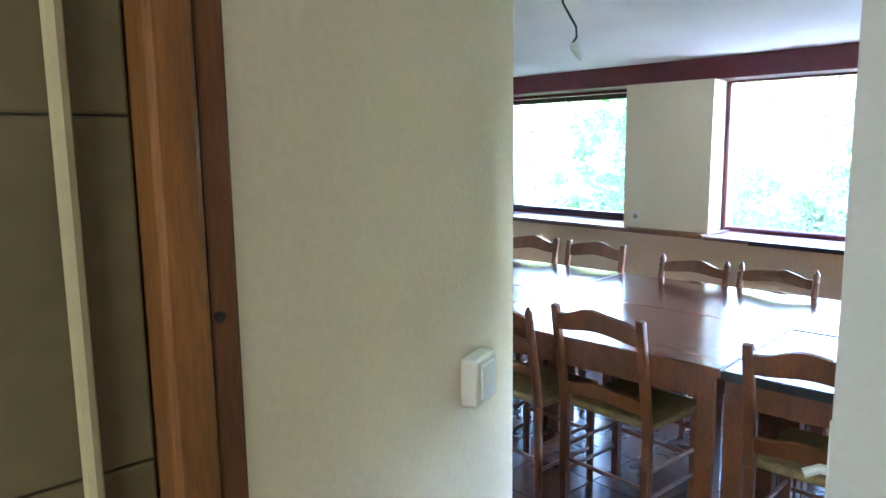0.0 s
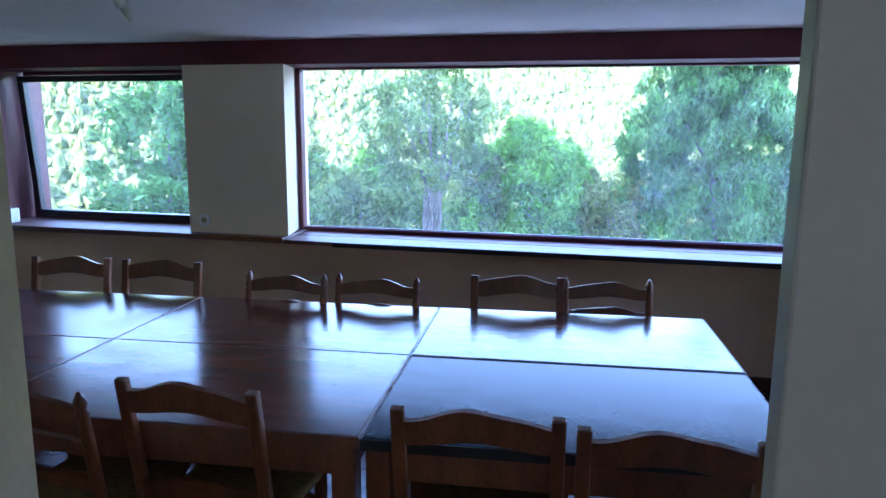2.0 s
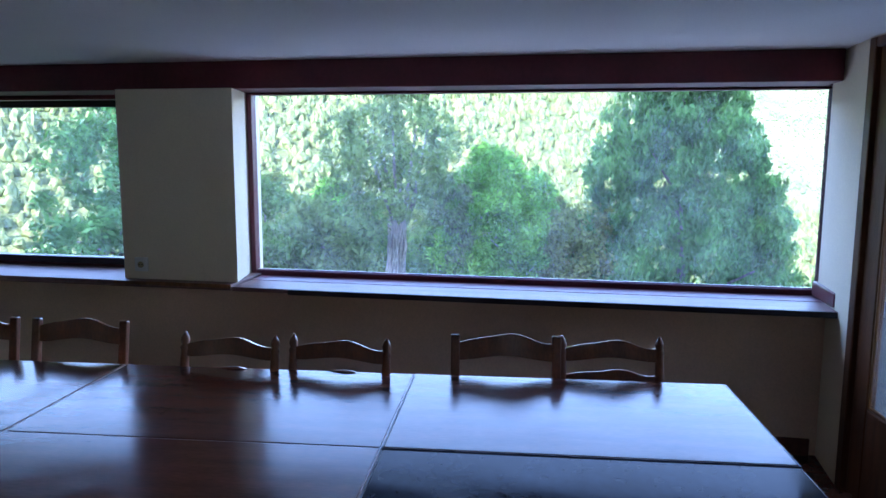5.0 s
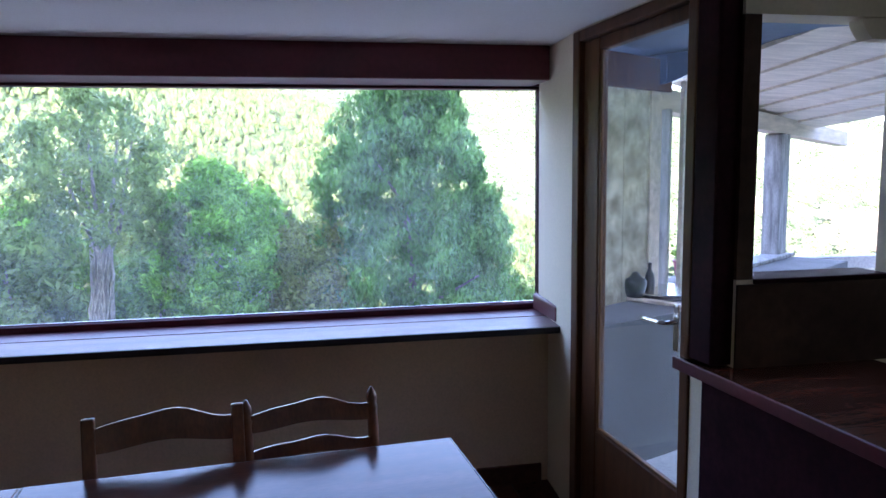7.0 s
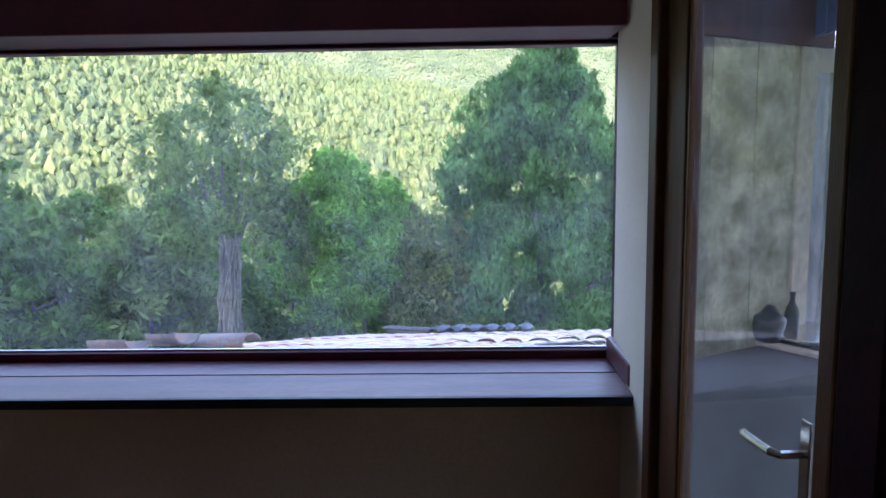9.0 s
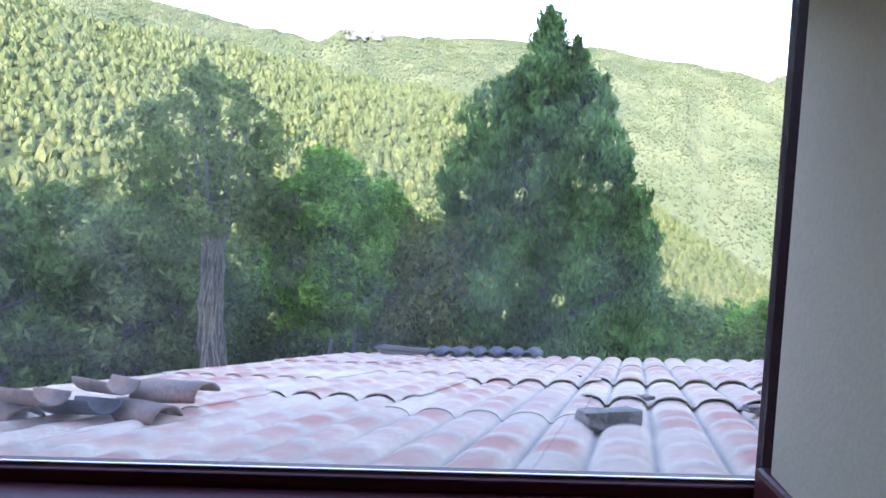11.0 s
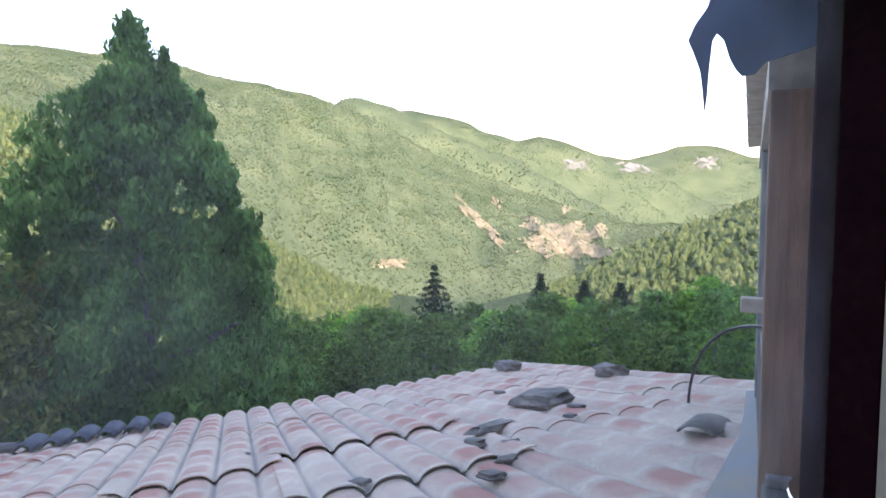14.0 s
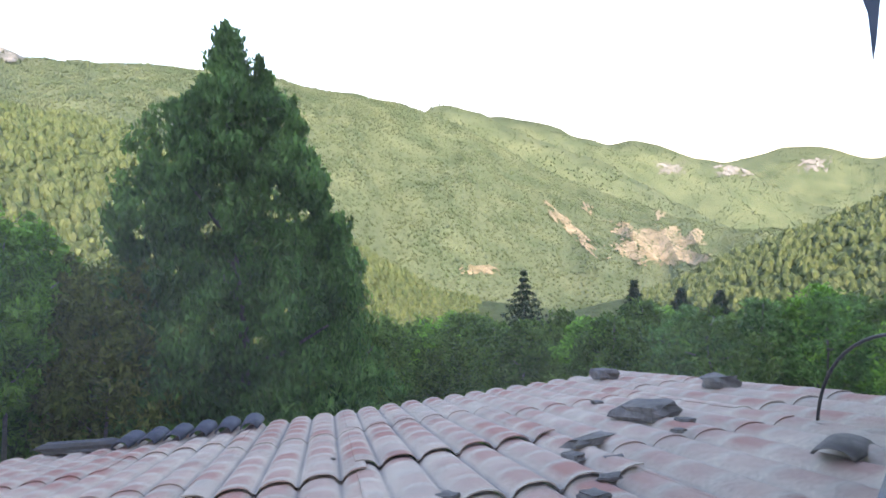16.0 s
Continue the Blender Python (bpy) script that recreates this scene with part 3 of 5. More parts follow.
SLOPE_U, SLOPE_V = -0.225 * math.cos(radians(UA)) - 0.02 * math.sin(radians(UA)), 0.225 * math.sin(radians(UA)) - 0.02 * math.cos(radians(UA))


def on_roof(u, v, h=0.0):
    """A point of the roof's mean plane: u down the slope, v to the left across it."""
    return Vector((u, v, 2.0685 + SLOPE_U * u + SLOPE_V * v + h))


ROOF = pose(0, 0, 0, 0, 0, UA)
TILE = material("tile_sheet", (0.74, 0.64, 0.49), 0.85, var=0.16, scale=2.2, fine=45, bump=0.4, second=(0.54, 0.47, 0.37))
nt = TILE.node_tree                          # red bodies of the printed tiles, pale at each step, greyer at random
co = next(n for n in nt.nodes if n.type == "TEX_COORD")
sep = nt.nodes.new("ShaderNodeSeparateXYZ")
nt.links.new(co.outputs["Object"], sep.inputs[0])


def maths(op, a, b=None, c=None):
    n = nt.nodes.new("ShaderNodeMath")
    n.operation = op
    for k, q in enumerate((a, b, c)):
        if q is None:
            continue
        if isinstance(q, (int, float)):
            n.inputs[k].default_value = q
        else:
            nt.links.new(q, n.inputs[k])
    return n.outputs[0]


step = maths("DIVIDE", sep.outputs[0], 0.36)
along = maths("FRACT", step)
across = maths("FRACT", maths("ADD", maths("DIVIDE", maths("SUBTRACT", sep.outputs[1], V0), PITCH), 20.5))
mid_u = maths("SUBTRACT", 1.0, maths("MULTIPLY", maths("MAXIMUM", maths("SUBTRACT", maths("ABSOLUTE", maths("SUBTRACT", along, 0.55)), 0.2), 0), 3.2))
mid_v = maths("SUBTRACT", 1.0, maths("MULTIPLY", maths("MAXIMUM", maths("SUBTRACT", maths("ABSOLUTE", maths("SUBTRACT", across, 0.5)), 0.22), 0), 3.8))
cell = nt.nodes.new("ShaderNodeTexWhiteNoise")
cell.noise_dimensions = "2D"
cv = nt.nodes.new("ShaderNodeCombineXYZ")
nt.links.new(maths("FLOOR", step), cv.inputs[0])
nt.links.new(maths("FLOOR", maths("ADD", maths("DIVIDE", maths("SUBTRACT", sep.outputs[1], V0), PITCH), 20.5)), cv.inputs[1])
nt.links.new(cv.outputs[0], cell.inputs["Vector"])
blot = nt.nodes.new("ShaderNodeTexNoise")
blot.inputs["Scale"].default_value, blot.inputs["Detail"].default_value = 1.3, 4
nt.links.new(co.outputs["Object"], blot.inputs["Vector"])
red = maths("MULTIPLY", maths("MULTIPLY", maths("SMOOTH_MIN", maths("MAXIMUM", mid_u, 0), 0.7, 0.3), maths("MAXIMUM", mid_v, 0)), maths("MULTIPLY_ADD", maths("POWER", cell.outputs[0], 1.6), 0.75, maths("MULTIPLY_ADD", blot.outputs[0], 2.4, -0.75)))
red = maths("MINIMUM", maths("MAXIMUM", red, 0), 0.9)
tint = nt.nodes.new("ShaderNodeMix")
tint.data_type = "RGBA"
hs = next(n for n in nt.nodes if n.type == "HUE_SAT")
nt.links.new(red, tint.inputs["Factor"])
nt.links.new(hs.outputs[0], tint.inputs[6])
tint.inputs[7].default_value = (0.47, 0.195, 0.145, 1)
channel_dark = nt.nodes.new("ShaderNodeMix")        # channels darkened in the colour, for dirt and the shade in the creases
channel_dark.data_type = "RGBA"
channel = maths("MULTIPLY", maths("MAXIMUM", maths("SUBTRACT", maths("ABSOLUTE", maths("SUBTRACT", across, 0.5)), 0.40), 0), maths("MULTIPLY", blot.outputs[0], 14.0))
nt.links.new(maths("MINIMUM", channel, 0.8), channel_dark.inputs["Factor"])
nt.links.new(tint.outputs[2], channel_dark.inputs[6])
channel_dark.inputs[7].default_value = (0.20, 0.19, 0.19, 1)
nt.links.new(channel_dark.outputs[2], nt.nodes["Principled BSDF"].inputs["Base Color"])
roof = structure(new("roof_lower"), "pale pink and white corrugated tile-pattern sheets on the low roof", "roof")
roof.matrix_basis = ROOF


def wave(u, v, tilt):
    k = (v - V0) / PITCH
    d = abs(k - round(k)) * 2
    w = (1 - min(1.0, d / 0.93) ** 2.3) ** 0.62
    f = (u / 0.36) % 1.0
    return 0.060 * w - 0.012 + 0.007 * (1 - f) ** 1.2 * w + tilt


def roof_start(v):
    """Where the roof meets the house and the terrace wall."""
    return max((6.13 - 0.255 * v) / 0.967, 6.62 + (0.91 - v) * 1.17 if v < 0.91 else 0)


def sheet(u0, u1, v0, v1, lift):
    us = sorted({u0, u1} | {0.36 * k + d for k in range(int(u0 / 0.36), int(u1 / 0.36) + 1) for d in (0.002, 0.05, 0.12, 0.24, 0.35) if u0 + 0.01 < 0.36 * k + d < u1 - 0.01})
    nu, nv = len(us) - 1, max(4, int(round((v1 - v0) / PITCH * 12)))
    vs, fs = [], []
    for i, ui in enumerate(us):
        for j in range(nv + 1):
            v = v0 + (v1 - v0) * j / nv
            u = max(ui, roof_start(v) + 0.001 * i)
            vs.append(on_roof(u, v, wave(u, v, lift * (1 - i / nu))))
    for i in range(nu):
        for j in range(nv):
            a = i * (nv + 1) + j
            fs.append((a, a + nv + 1, a + nv + 2, a + 1))
    n = len(vs)
    vs += [p - Vector((0, 0, 0.007)) for p in vs]
    fs += [tuple(n + k for k in f[::-1]) for f in fs]
    rim = [i * (nv + 1) for i in range(nu + 1)] + [nu * (nv + 1) + j for j in range(1, nv + 1)] + [i * (nv + 1) + nv for i in range(nu - 1, -1, -1)] + [j for j in range(nv - 1, 0, -1)]
    for a, b in zip(rim, rim[1:] + rim[:1]):
        fs.append((a, n + a, n + b, b)[::-1])
    me = bpy.data.meshes.new("sheet")
    me.from_pydata([tuple(p) for p in vs], [], fs)
    me.materials.append(TILE)
    ob = new("sheet", me)
    ob.parent = roof
    return smooth(ob)


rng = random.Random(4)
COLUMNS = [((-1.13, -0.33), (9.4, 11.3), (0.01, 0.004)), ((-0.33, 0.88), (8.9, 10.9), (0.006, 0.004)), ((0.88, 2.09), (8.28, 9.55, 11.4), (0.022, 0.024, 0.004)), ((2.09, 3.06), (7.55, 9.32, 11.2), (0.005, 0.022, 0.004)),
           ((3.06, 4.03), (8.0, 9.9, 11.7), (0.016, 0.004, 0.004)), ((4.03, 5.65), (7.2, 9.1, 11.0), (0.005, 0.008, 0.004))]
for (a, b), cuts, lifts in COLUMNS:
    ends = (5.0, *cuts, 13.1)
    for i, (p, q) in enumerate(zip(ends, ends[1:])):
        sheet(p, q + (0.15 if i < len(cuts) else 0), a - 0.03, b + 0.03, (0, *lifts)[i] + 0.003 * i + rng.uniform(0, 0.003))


def roof_point(u, v, h=0.0):
    return ROOF @ on_roof(u, v, h)


def stone(u, v, size, mat, label, rz=0.0, name="stone", category="stone", h=0.055, seed=0):
    """A broken slab resting on the roof."""
    bm = bmesh.new()
    bmesh.ops.create_cube(bm, size=2)
    bmesh.ops.subdivide_edges(bm, edges=list(bm.edges), cuts=2, use_grid_fill=True)
    off = Vector((seed * 3.7, seed * 2.1, 0))
    for w in bm.verts:
        c = w.co.copy()
        k = 1 + 0.5 * noise.noise(c * 0.9 + off) + 0.12 * noise.noise(c * 3.1 + off)
        k *= 0.94 if sum(abs(q) > 0.9 for q in c) == 3 else 1
        w.co = Vector((c.x * k * size[0] / 2, c.y * k * size[1] / 2, c.z * (0.9 + 0.35 * noise.noise(c * 0.7 + off)) * size[2] / 2 + size[2] * 0.45))
    ob = part(name, bm, mat)
    p = roof_point(u, v, h)
    ob.matrix_basis = pose(*p, 0, 11, UA + rz)
    return tagged(ob, label, category)


stone(9.62, 0.20, (0.32, 0.26, 0.11), STONE, "flat grey stone slab lying on the tile roof", 25, h=0.05, seed=1)
stone(7.36, 1.93, (0.17, 0.25, 0.085), STONE, "grey stone wedged on the tile roof near the window", 24, h=0.025, seed=2)
stone(12.3, -0.62, (0.26, 0.20, 0.12), STONE, "small grey stone on the far roof edge", 0, h=0.05, seed=3)
stone(10.5, -0.84, (0.26, 0.22, 0.10), STONE, "small grey stone on the roof verge", 15, h=0.05, seed=4)
stone(9.05, 0.82, (0.44, 0.09, 0.05), STONE, "long dark splinter of wood on the roof", -48, "wood_scrap", "wood scrap", 0.05, 5)
for u, v, sz, rz, k in ((8.75, 1.02, 0.16, 20, 6), (8.55, 0.88, 0.12, 70, 7), (9.25, 0.12, 0.14, 0, 8), (9.0, 0.3, 0.10, 30, 9), (8.35, 1.75, 0.13, 40, 10), (7.95, 1.22, 0.16, 10, 11), (8.2, 1.05, 0.12, 60, 12), (10.6, 0.15, 0.14, 0, 13), (9.9, 2.25, 0.06, 0, 14), (8.7, 2.62, 0.05, 0, 15)):
    stone(u, v, (sz * 0.75, sz * 0.5, sz * 0.2), STONE, "small grey broken chip on the roof", rz, "chip", "stone chip", 0.05, k)


def canal_tile(u, v, rz, mat, label, up=0.0, tip=0.0, length=0.42, arch=1, name="roof_tile"):
    """A loose half-round tile."""
    bm = bmesh.new()
    n = 9
    rows_ = []
    for x, r in ((-length / 2, 0.085), (0, 0.095), (length / 2, 0.105)):
        rows_.append([[bm.verts.new((x, q * math.cos(math.pi * k / (n - 1)), arch * q * 0.8 * math.sin(math.pi * k / (n - 1)) + (0 if arch > 0 else 0.08))) for k in range(n)] for q in (r, r - 0.014)])
    for (a, b), (c, d) in zip(rows_, rows_[1:]):
        for k in range(n - 1):
            bm.faces.new((a[k], c[k], c[k + 1], a[k + 1])), bm.faces.new((b[k + 1], d[k + 1], d[k], b[k]))
        for k in (0, n - 1):
            bm.faces.new((a[k], b[k], d[k], c[k]))
    for a, b in (rows_[0], rows_[-1]):
        for k in range(n - 1):
            bm.faces.new((a[k], a[k + 1], b[k + 1], b[k]))
    bmesh.ops.recalc_face_normals(bm, faces=bm.faces)
    ob = smooth(part(name, bm, mat))
    ob.matrix_basis = pose(*roof_point(u, v, 0.045 + up), tip, 10, UA + rz)
    return tagged(ob, label, "roof tile", "loose tiles on the roof")


for u, v, rz, mat, up, tip, arch in ((6.72, 4.70, 62, CLAY, 0.0, 0, 1), (6.78, 4.36, 70, SLATE, 0.01, 12, -1), (6.88, 4.08, 66, CLAY, 0.0, 0, 1), (6.92, 4.32, 58, CLAY, 0.10, 8, -1), (7.0, 3.98, 74, CLAY, 0.095, -6, 1), (6.62, 4.48, 66, CLAY, 0.07, 14, -1)):
    canal_tile(u, v, rz, mat, "loose old clay roof tile stacked on the sheets", up, tip, 0.46, arch)
for k in range(3):
    canal_tile(7.05 - 0.1 * k, 5.05 + 0.24 * k, 80, SLATE, "dark grey roof tile laid along the roof edge", 0.0, 0, 0.5)
for k in range(6):
    canal_tile(12.72, V0 + PITCH * (4 + k), 0, SLATE, "dark slate-grey tile piece on the far roof edge", 0.03, 0, 0.62)
block = stone(12.8, 4.75, (0.22, 0.65, 0.11), CONCRETE, "long pale concrete block on the far roof edge", 0, "concrete_block", "block", 0.05, 21)
canal_tile(8.0, 0.06, -48, STONE, "half-round grey ridge tile on the roof by the terrace", 0.01, 0, 0.46, 0.6)

# ---- terrace ----
E0, E1, E2 = Vector((6.07, -0.17, 0)), Vector((6.6, -0.80, 0)), Vector((8.0, -2.80, 0))
ED = (E2 - E1).normalized()
EN = Vector((-ED.y, ED.x, 0))
EDGE = Matrix.Translation(E1) @ Matrix.Rotation(math.atan2(ED.y, ED.x), 4, "Z")      # local x along the edge, y outward
PALECONCRETE = material("pale_concrete", (0.55, 0.53, 0.49), 0.9, var=0.15, scale=2, fine=40, bump=0.4)
# floor tone raised so that it reflects light up under the boards
terrace = structure(part("floor_terrace", prism([(4.45, -0.14), (6.05, -0.14), (6.6, -0.8), (8.1, -2.9), (8.6, -6.0), (3.0, -6.0), (3.0, -2.0), (4.49, -2.0)], -0.16, -0.02), PALECONCRETE), "concrete terrace floor, paled to bounce light onto the roof boards", "floor")
structure(part("parapet", boxed((-0.1, -0.60, -0.1), (2.45, 0.02, 0.78), 0.01, EDGE), CONCRETE), "wide grey rendered parapet of the terrace", "parapet")
structure(part("parapet", prism([(5.72, -0.17), (6.22, -0.17), (6.60, -0.76), (6.52, -0.70), (6.08, -1.04)], -0.1, 0.775), CONCRETE), "grey rendered parapet beside the house corner", "parapet")
structure(part("parapet", boxed((8.02, -6.2, -0.6), (8.14, -2.95, 0.74), 0.01), PALECONCRETE), "pale parapet wall of the terrace", "parapet")
structure(part("ledge", boxed((0.1, -0.17, 0.781), (2.5, 0.01, 0.81), 0.006, EDGE), WEATHERED), "weathered grey timber ledge on the parapet", "ledge")
for x, w, d, mat, lab in ((0.21, 0.14, 0.13, TIMBER, "brown timber terrace post"), (2.35, 0.20, 0.14, WEATHERED, "weathered grey wide timber terrace post")):
    structure(part("terrace_post", boxed((x - w / 2, -d + 0.03, -0.02), (x + w / 2, 0.03, 1.93 - 0.0456 * x), 0.008, EDGE), mat), lab, "post")
structure(part("terrace_post", boxed((2.49, -0.06, 0.7), (2.56, 0.02, 1.80), 0.006, EDGE), PALETIMBER), "pale timber stud beside the post", "post")
structure(part("terrace_post", boxed((0.14, -0.185, 0.782), (0.175, -0.102, 1.92), 0.004, EDGE), WEATHERED), "weathered grey upright board beside the brown post", "post")
structure(part("terrace_post", boxed((0.30, -0.20, 0.782), (0.34, -0.17, 2.1), 0.004, EDGE), PALETIMBER), "pale narrow timber strip inside the terrace", "post")
structure(part("terrace_beam", prism([(0.2, 1.925), (4.15, 1.745), (4.15, 1.88), (0.2, 2.06)], -0.09, 0.035, "y"), PALETIMBER), "pale timber beam along the terrace edge", "beam").matrix_basis = EDGE
# boards paler than the other timber: skylight on them put into the colour
BOARD = material("bright_board", (0.80, 0.71, 0.58), 0.75, var=0.12, scale=4, fine=50, bump=0.3, stretch=(6, 1, 6))
shed = structure(new("roof_terrace"), "lapped pale boards of the terrace roof", "roof")
for k in range(6):                            # each laps over the next, cut off along the terrace edge
    along_edge = 0.95 + 0.42 * k
    c = E1 + ED * along_edge + EN * 0.11
    ends = [(4.62 - c.x, -0.2), (-0.2 * ED.x / ED.y, -0.2), (0.2 * ED.x / ED.y, 0.2), (4.62 - c.x, 0.2)]
    bm = prism(ends, 0, 0.026)
    bmesh.ops.transform(bm, matrix=Matrix.Translation((c.x, c.y, 2.12 - 0.045 * k)) @ Matrix.Rotation(0.07, 4, "Y") @ Matrix.Rotation(0.03, 4, "X"), verts=bm.verts)
    part("board", bm, BOARD, shed)
structure(part("beam_end", boxed((1.58, 0.0, 1.03), (1.65, 0.11, 1.10), 0.006, EDGE), PALETIMBER), "pale sawn beam end sticking out of the terrace", "beam")
# boarding and dusty sheet between house corner and post
side = structure(new("screen_terrace"), "dusty mottled sheeting between the house and the post", "screen")
SC = Matrix.Translation(E0) @ Matrix.Rotation(math.atan2(-0.68, 0.41), 4, "Z")
for k in range(3):
    part("board", boxed((0.0 + 0.263 * k, -0.02, 0.69), (0.261 + 0.263 * k, 0.0, 2.05), 0.004, SC), SHEETING, side)
part("strip", boxed((0.22, 0.001, 0.69), (0.25, 0.012, 2.05), 0.003, SC), PALETIMBER, side)
part("strip", boxed((0.791, -0.03, 0.69), (0.905, 0.0, 2.05), 0.004, SC), PALETIMBER, side, "pale upright board")
# dark brown band above the top of the sheeting
part("head_board", boxed((-0.02, -0.05, 2.02), (0.98, -0.021, 2.21), 0.004, SC), BROWN, side, "dark brown band over the sheeting")
structure(part("wall_corner_outside", boxed((6.00, -0.16, -4), (6.08, -0.04, -0.125)), PLASTER), "plain outer corner of the house", "wall")
structure(part("wall_house_outside", boxed((6.00, -0.039, -4), (6.08, 6.6, -0.125)), PLASTER), "plain outer wall below the windows", "wall")
# tarpaulin
cloth = [(-0.5, 2.52), (-0.5, 2.32), (-0.25, 2.24), (0.0, 2.19), (0.05, 2.15), (0.11, 2.145), (0.14, 2.17), (0.17, 2.21), (0.20, 2.28), (0.235, 2.305), (0.255, 2.28), (0.268, 2.18), (0.275, 2.08), (0.285, 2.02), (0.297, 2.10), (0.31, 2.17), (0.345, 2.24), (0.372, 2.285), (0.34, 2.34), (0.28, 2.40), (0.24, 2.52)]
cloth = [(a * 0.53, 1.595 + (b - 1.67) * 0.74) for a, b in cloth]
tarp = tagged(part("tarpaulin", prism(cloth, -0.008, 0.008, "x"), TARP), "torn blue-grey tarpaulin hanging off the terrace roof", "tarpaulin")
tarp.matrix_basis = EDGE @ Matrix.Translation((0.02, 0.045, 0.0))
part("fold", prism([(-0.55, 2.34), (-0.55, 2.17), (-0.3, 2.08), (-0.12, 2.04), (0.03, 2.03), (0.07, 2.08), (0.10, 2.34)], 0.03, 0.045, "x"), TARP, tarp)
part("top_sheet", boxed((-0.75, -1.6, 2.24), (0.5, 0.02, 2.252), 0.003), TARP, tarp)
# cable loop
loop = [(7.30 + 1.01 * math.sin(a), -1.98 - 0.57 * math.sin(a), 0.28 + 0.70 * math.cos(a)) for a in (radians(6 * k) for k in range(16))]
tagged(smooth(part("cable", tube(loop, 0.009, 8), CABLE)), "black cable looping from the terrace down to the roof", "cable")
# flashing
bm = bmesh.new()
pts = [roof_point(roof_start(v), v, 0.085) for v in (0.9, 0.5, 0.1, -0.3, -0.7)]
out = [roof_point(roof_start(v) + 0.07 + 0.12 * max(0, v), v + 0.03 + 0.08 * max(0, v), 0.082) for v in (0.9, 0.5, 0.1, -0.3, -0.7)]
top = [p + Vector((-0.02, -0.015, 0.07)) for p in pts]
rowsv = [[bm.verts.new(p) for p in line] for line in (top, pts, out)] + [[bm.verts.new(p - Vector((0, 0, 0.006))) for p in out]]
for a, b in zip(rowsv, rowsv[1:]):
    for k in range(4):
        bm.faces.new((a[k], b[k], b[k + 1], a[k + 1]))
structure(part("flashing", bm, ZINC), "stained blue-grey zinc flashing along the terrace wall", "flashing")
# things on the terrace
tray = thing("tray", tuple(EDGE @ Vector((0.0, -0.27, 0.78))), "white round tray with a dark rim on the parapet", "tray")
smooth(part("dish", lathe([(0.10, 0.0), (0.20, 0.035), (0.225, 0.045), (0.225, 0.05), (0.19, 0.045), (0.0, 0.04)], 32), WHITE, tray))
part("rim", lathe([(0.226, 0.043), (0.231, 0.047), (0.226, 0.052)], 32), METAL, tray)
tagged(part("plank", boxed((-0.25, -0.5, 0.781), (-0.20, -0.1, 0.80), 0.004, EDGE), PALETIMBER), "pale strip of wood lying on the parapet", "plank")
pot = thing("flower_pot", tuple(EDGE @ Vector((0.56, -0.10, 0.81))), "pink flower pot with a small green plant", "flower pot")
PINK = material("pink_plastic", (0.55, 0.16, 0.24), 0.5, var=0.08, bump=0)
smooth(part("pot", lathe([(0.05, 0), (0.075, 0.12), (0.08, 0.125), (0.07, 0.13), (0.065, 0.115)], 18), PINK, pot))
rng2 = np.random.default_rng(3)
tips = rng2.normal(size=(220, 3)) * (0.035, 0.035, 0.035) + (0, 0, 0.175)
wide = rng2.normal(size=(220, 3)) * 0.008
long_ = rng2.normal(size=(220, 3)) * 0.015
quads("plant", np.stack([tips - long_, tips + wide, tips + long_, tips - wide], axis=1).reshape(-1, 3), LEAF_BRIGHT, pot)
# plain dark lump in place of a jug
bag = thing("bag", tuple(EDGE @ Vector((-0.19, -0.14, 0.775))), "dark rounded lump on the terrace ledge, standing for a jug", "bag")
bm = bmesh.new()
bmesh.ops.create_icosphere(bm, subdivisions=3, radius=1)
for w in bm.verts:
    w.co = Vector((w.co.x * 0.10, w.co.y * 0.07, w.co.z * 0.085 + 0.083)) * (1 + 0.22 * noise.noise(w.co * 1.6))
smooth(part("sack", bm, BLACK, bag))
bottle = tagged(smooth(part("bottle", lathe([(0.026, 0.0), (0.03, 0.006), (0.03, 0.12), (0.024, 0.145), (0.011, 0.17), (0.011, 0.2), (0.013, 0.203), (0.013, 0.212), (0.004, 0.213)], 16), BLACK)), "small dark bottle standing on the parapet", "bottle")
bottle.matrix_basis = Matrix.Translation(EDGE @ Vector((-0.06, -0.18, 0.78)))

# ---- ground, hills ----
TH1 = [-180, -110, -80, -65, -56, -50, -46, -42, -34, -24, -18.2, -12.9, -9, -0.8, 2.8, 6.3, 15, 25, 33, 50, 75, 110, 180]
EL1 = [8, 10, 8, 2.5, -1.4, -3.6, -5.4, -7.8, -9.8, -8.4, -4.9, -2.2, 0.2, 4.7, 5.9, 6.4, 7.6, 8.9, 10.6, 12.6, 14, 12, 8]
TH2 = [-180, -80, -60, -50, -45.5, -41, -37, -34, -30, -26, -22.5, -20, -17, -12, 0, 5.5, 7.2, 8.6, 10.4, 14.4, 19.2, 21, 26, 33, 75, 180]
EL2 = [8, 2, -4.0, -4.4, -3.2, -1.8, -0.6, 0.4, 2.4, 4.6, 6.0, 6.6, 7.7, 8.7, 9.2, 9.1, 9.9, 9.6, 8.6, 9.4, 9.8, 10.3, 11.2, 12.6, 13, 8]
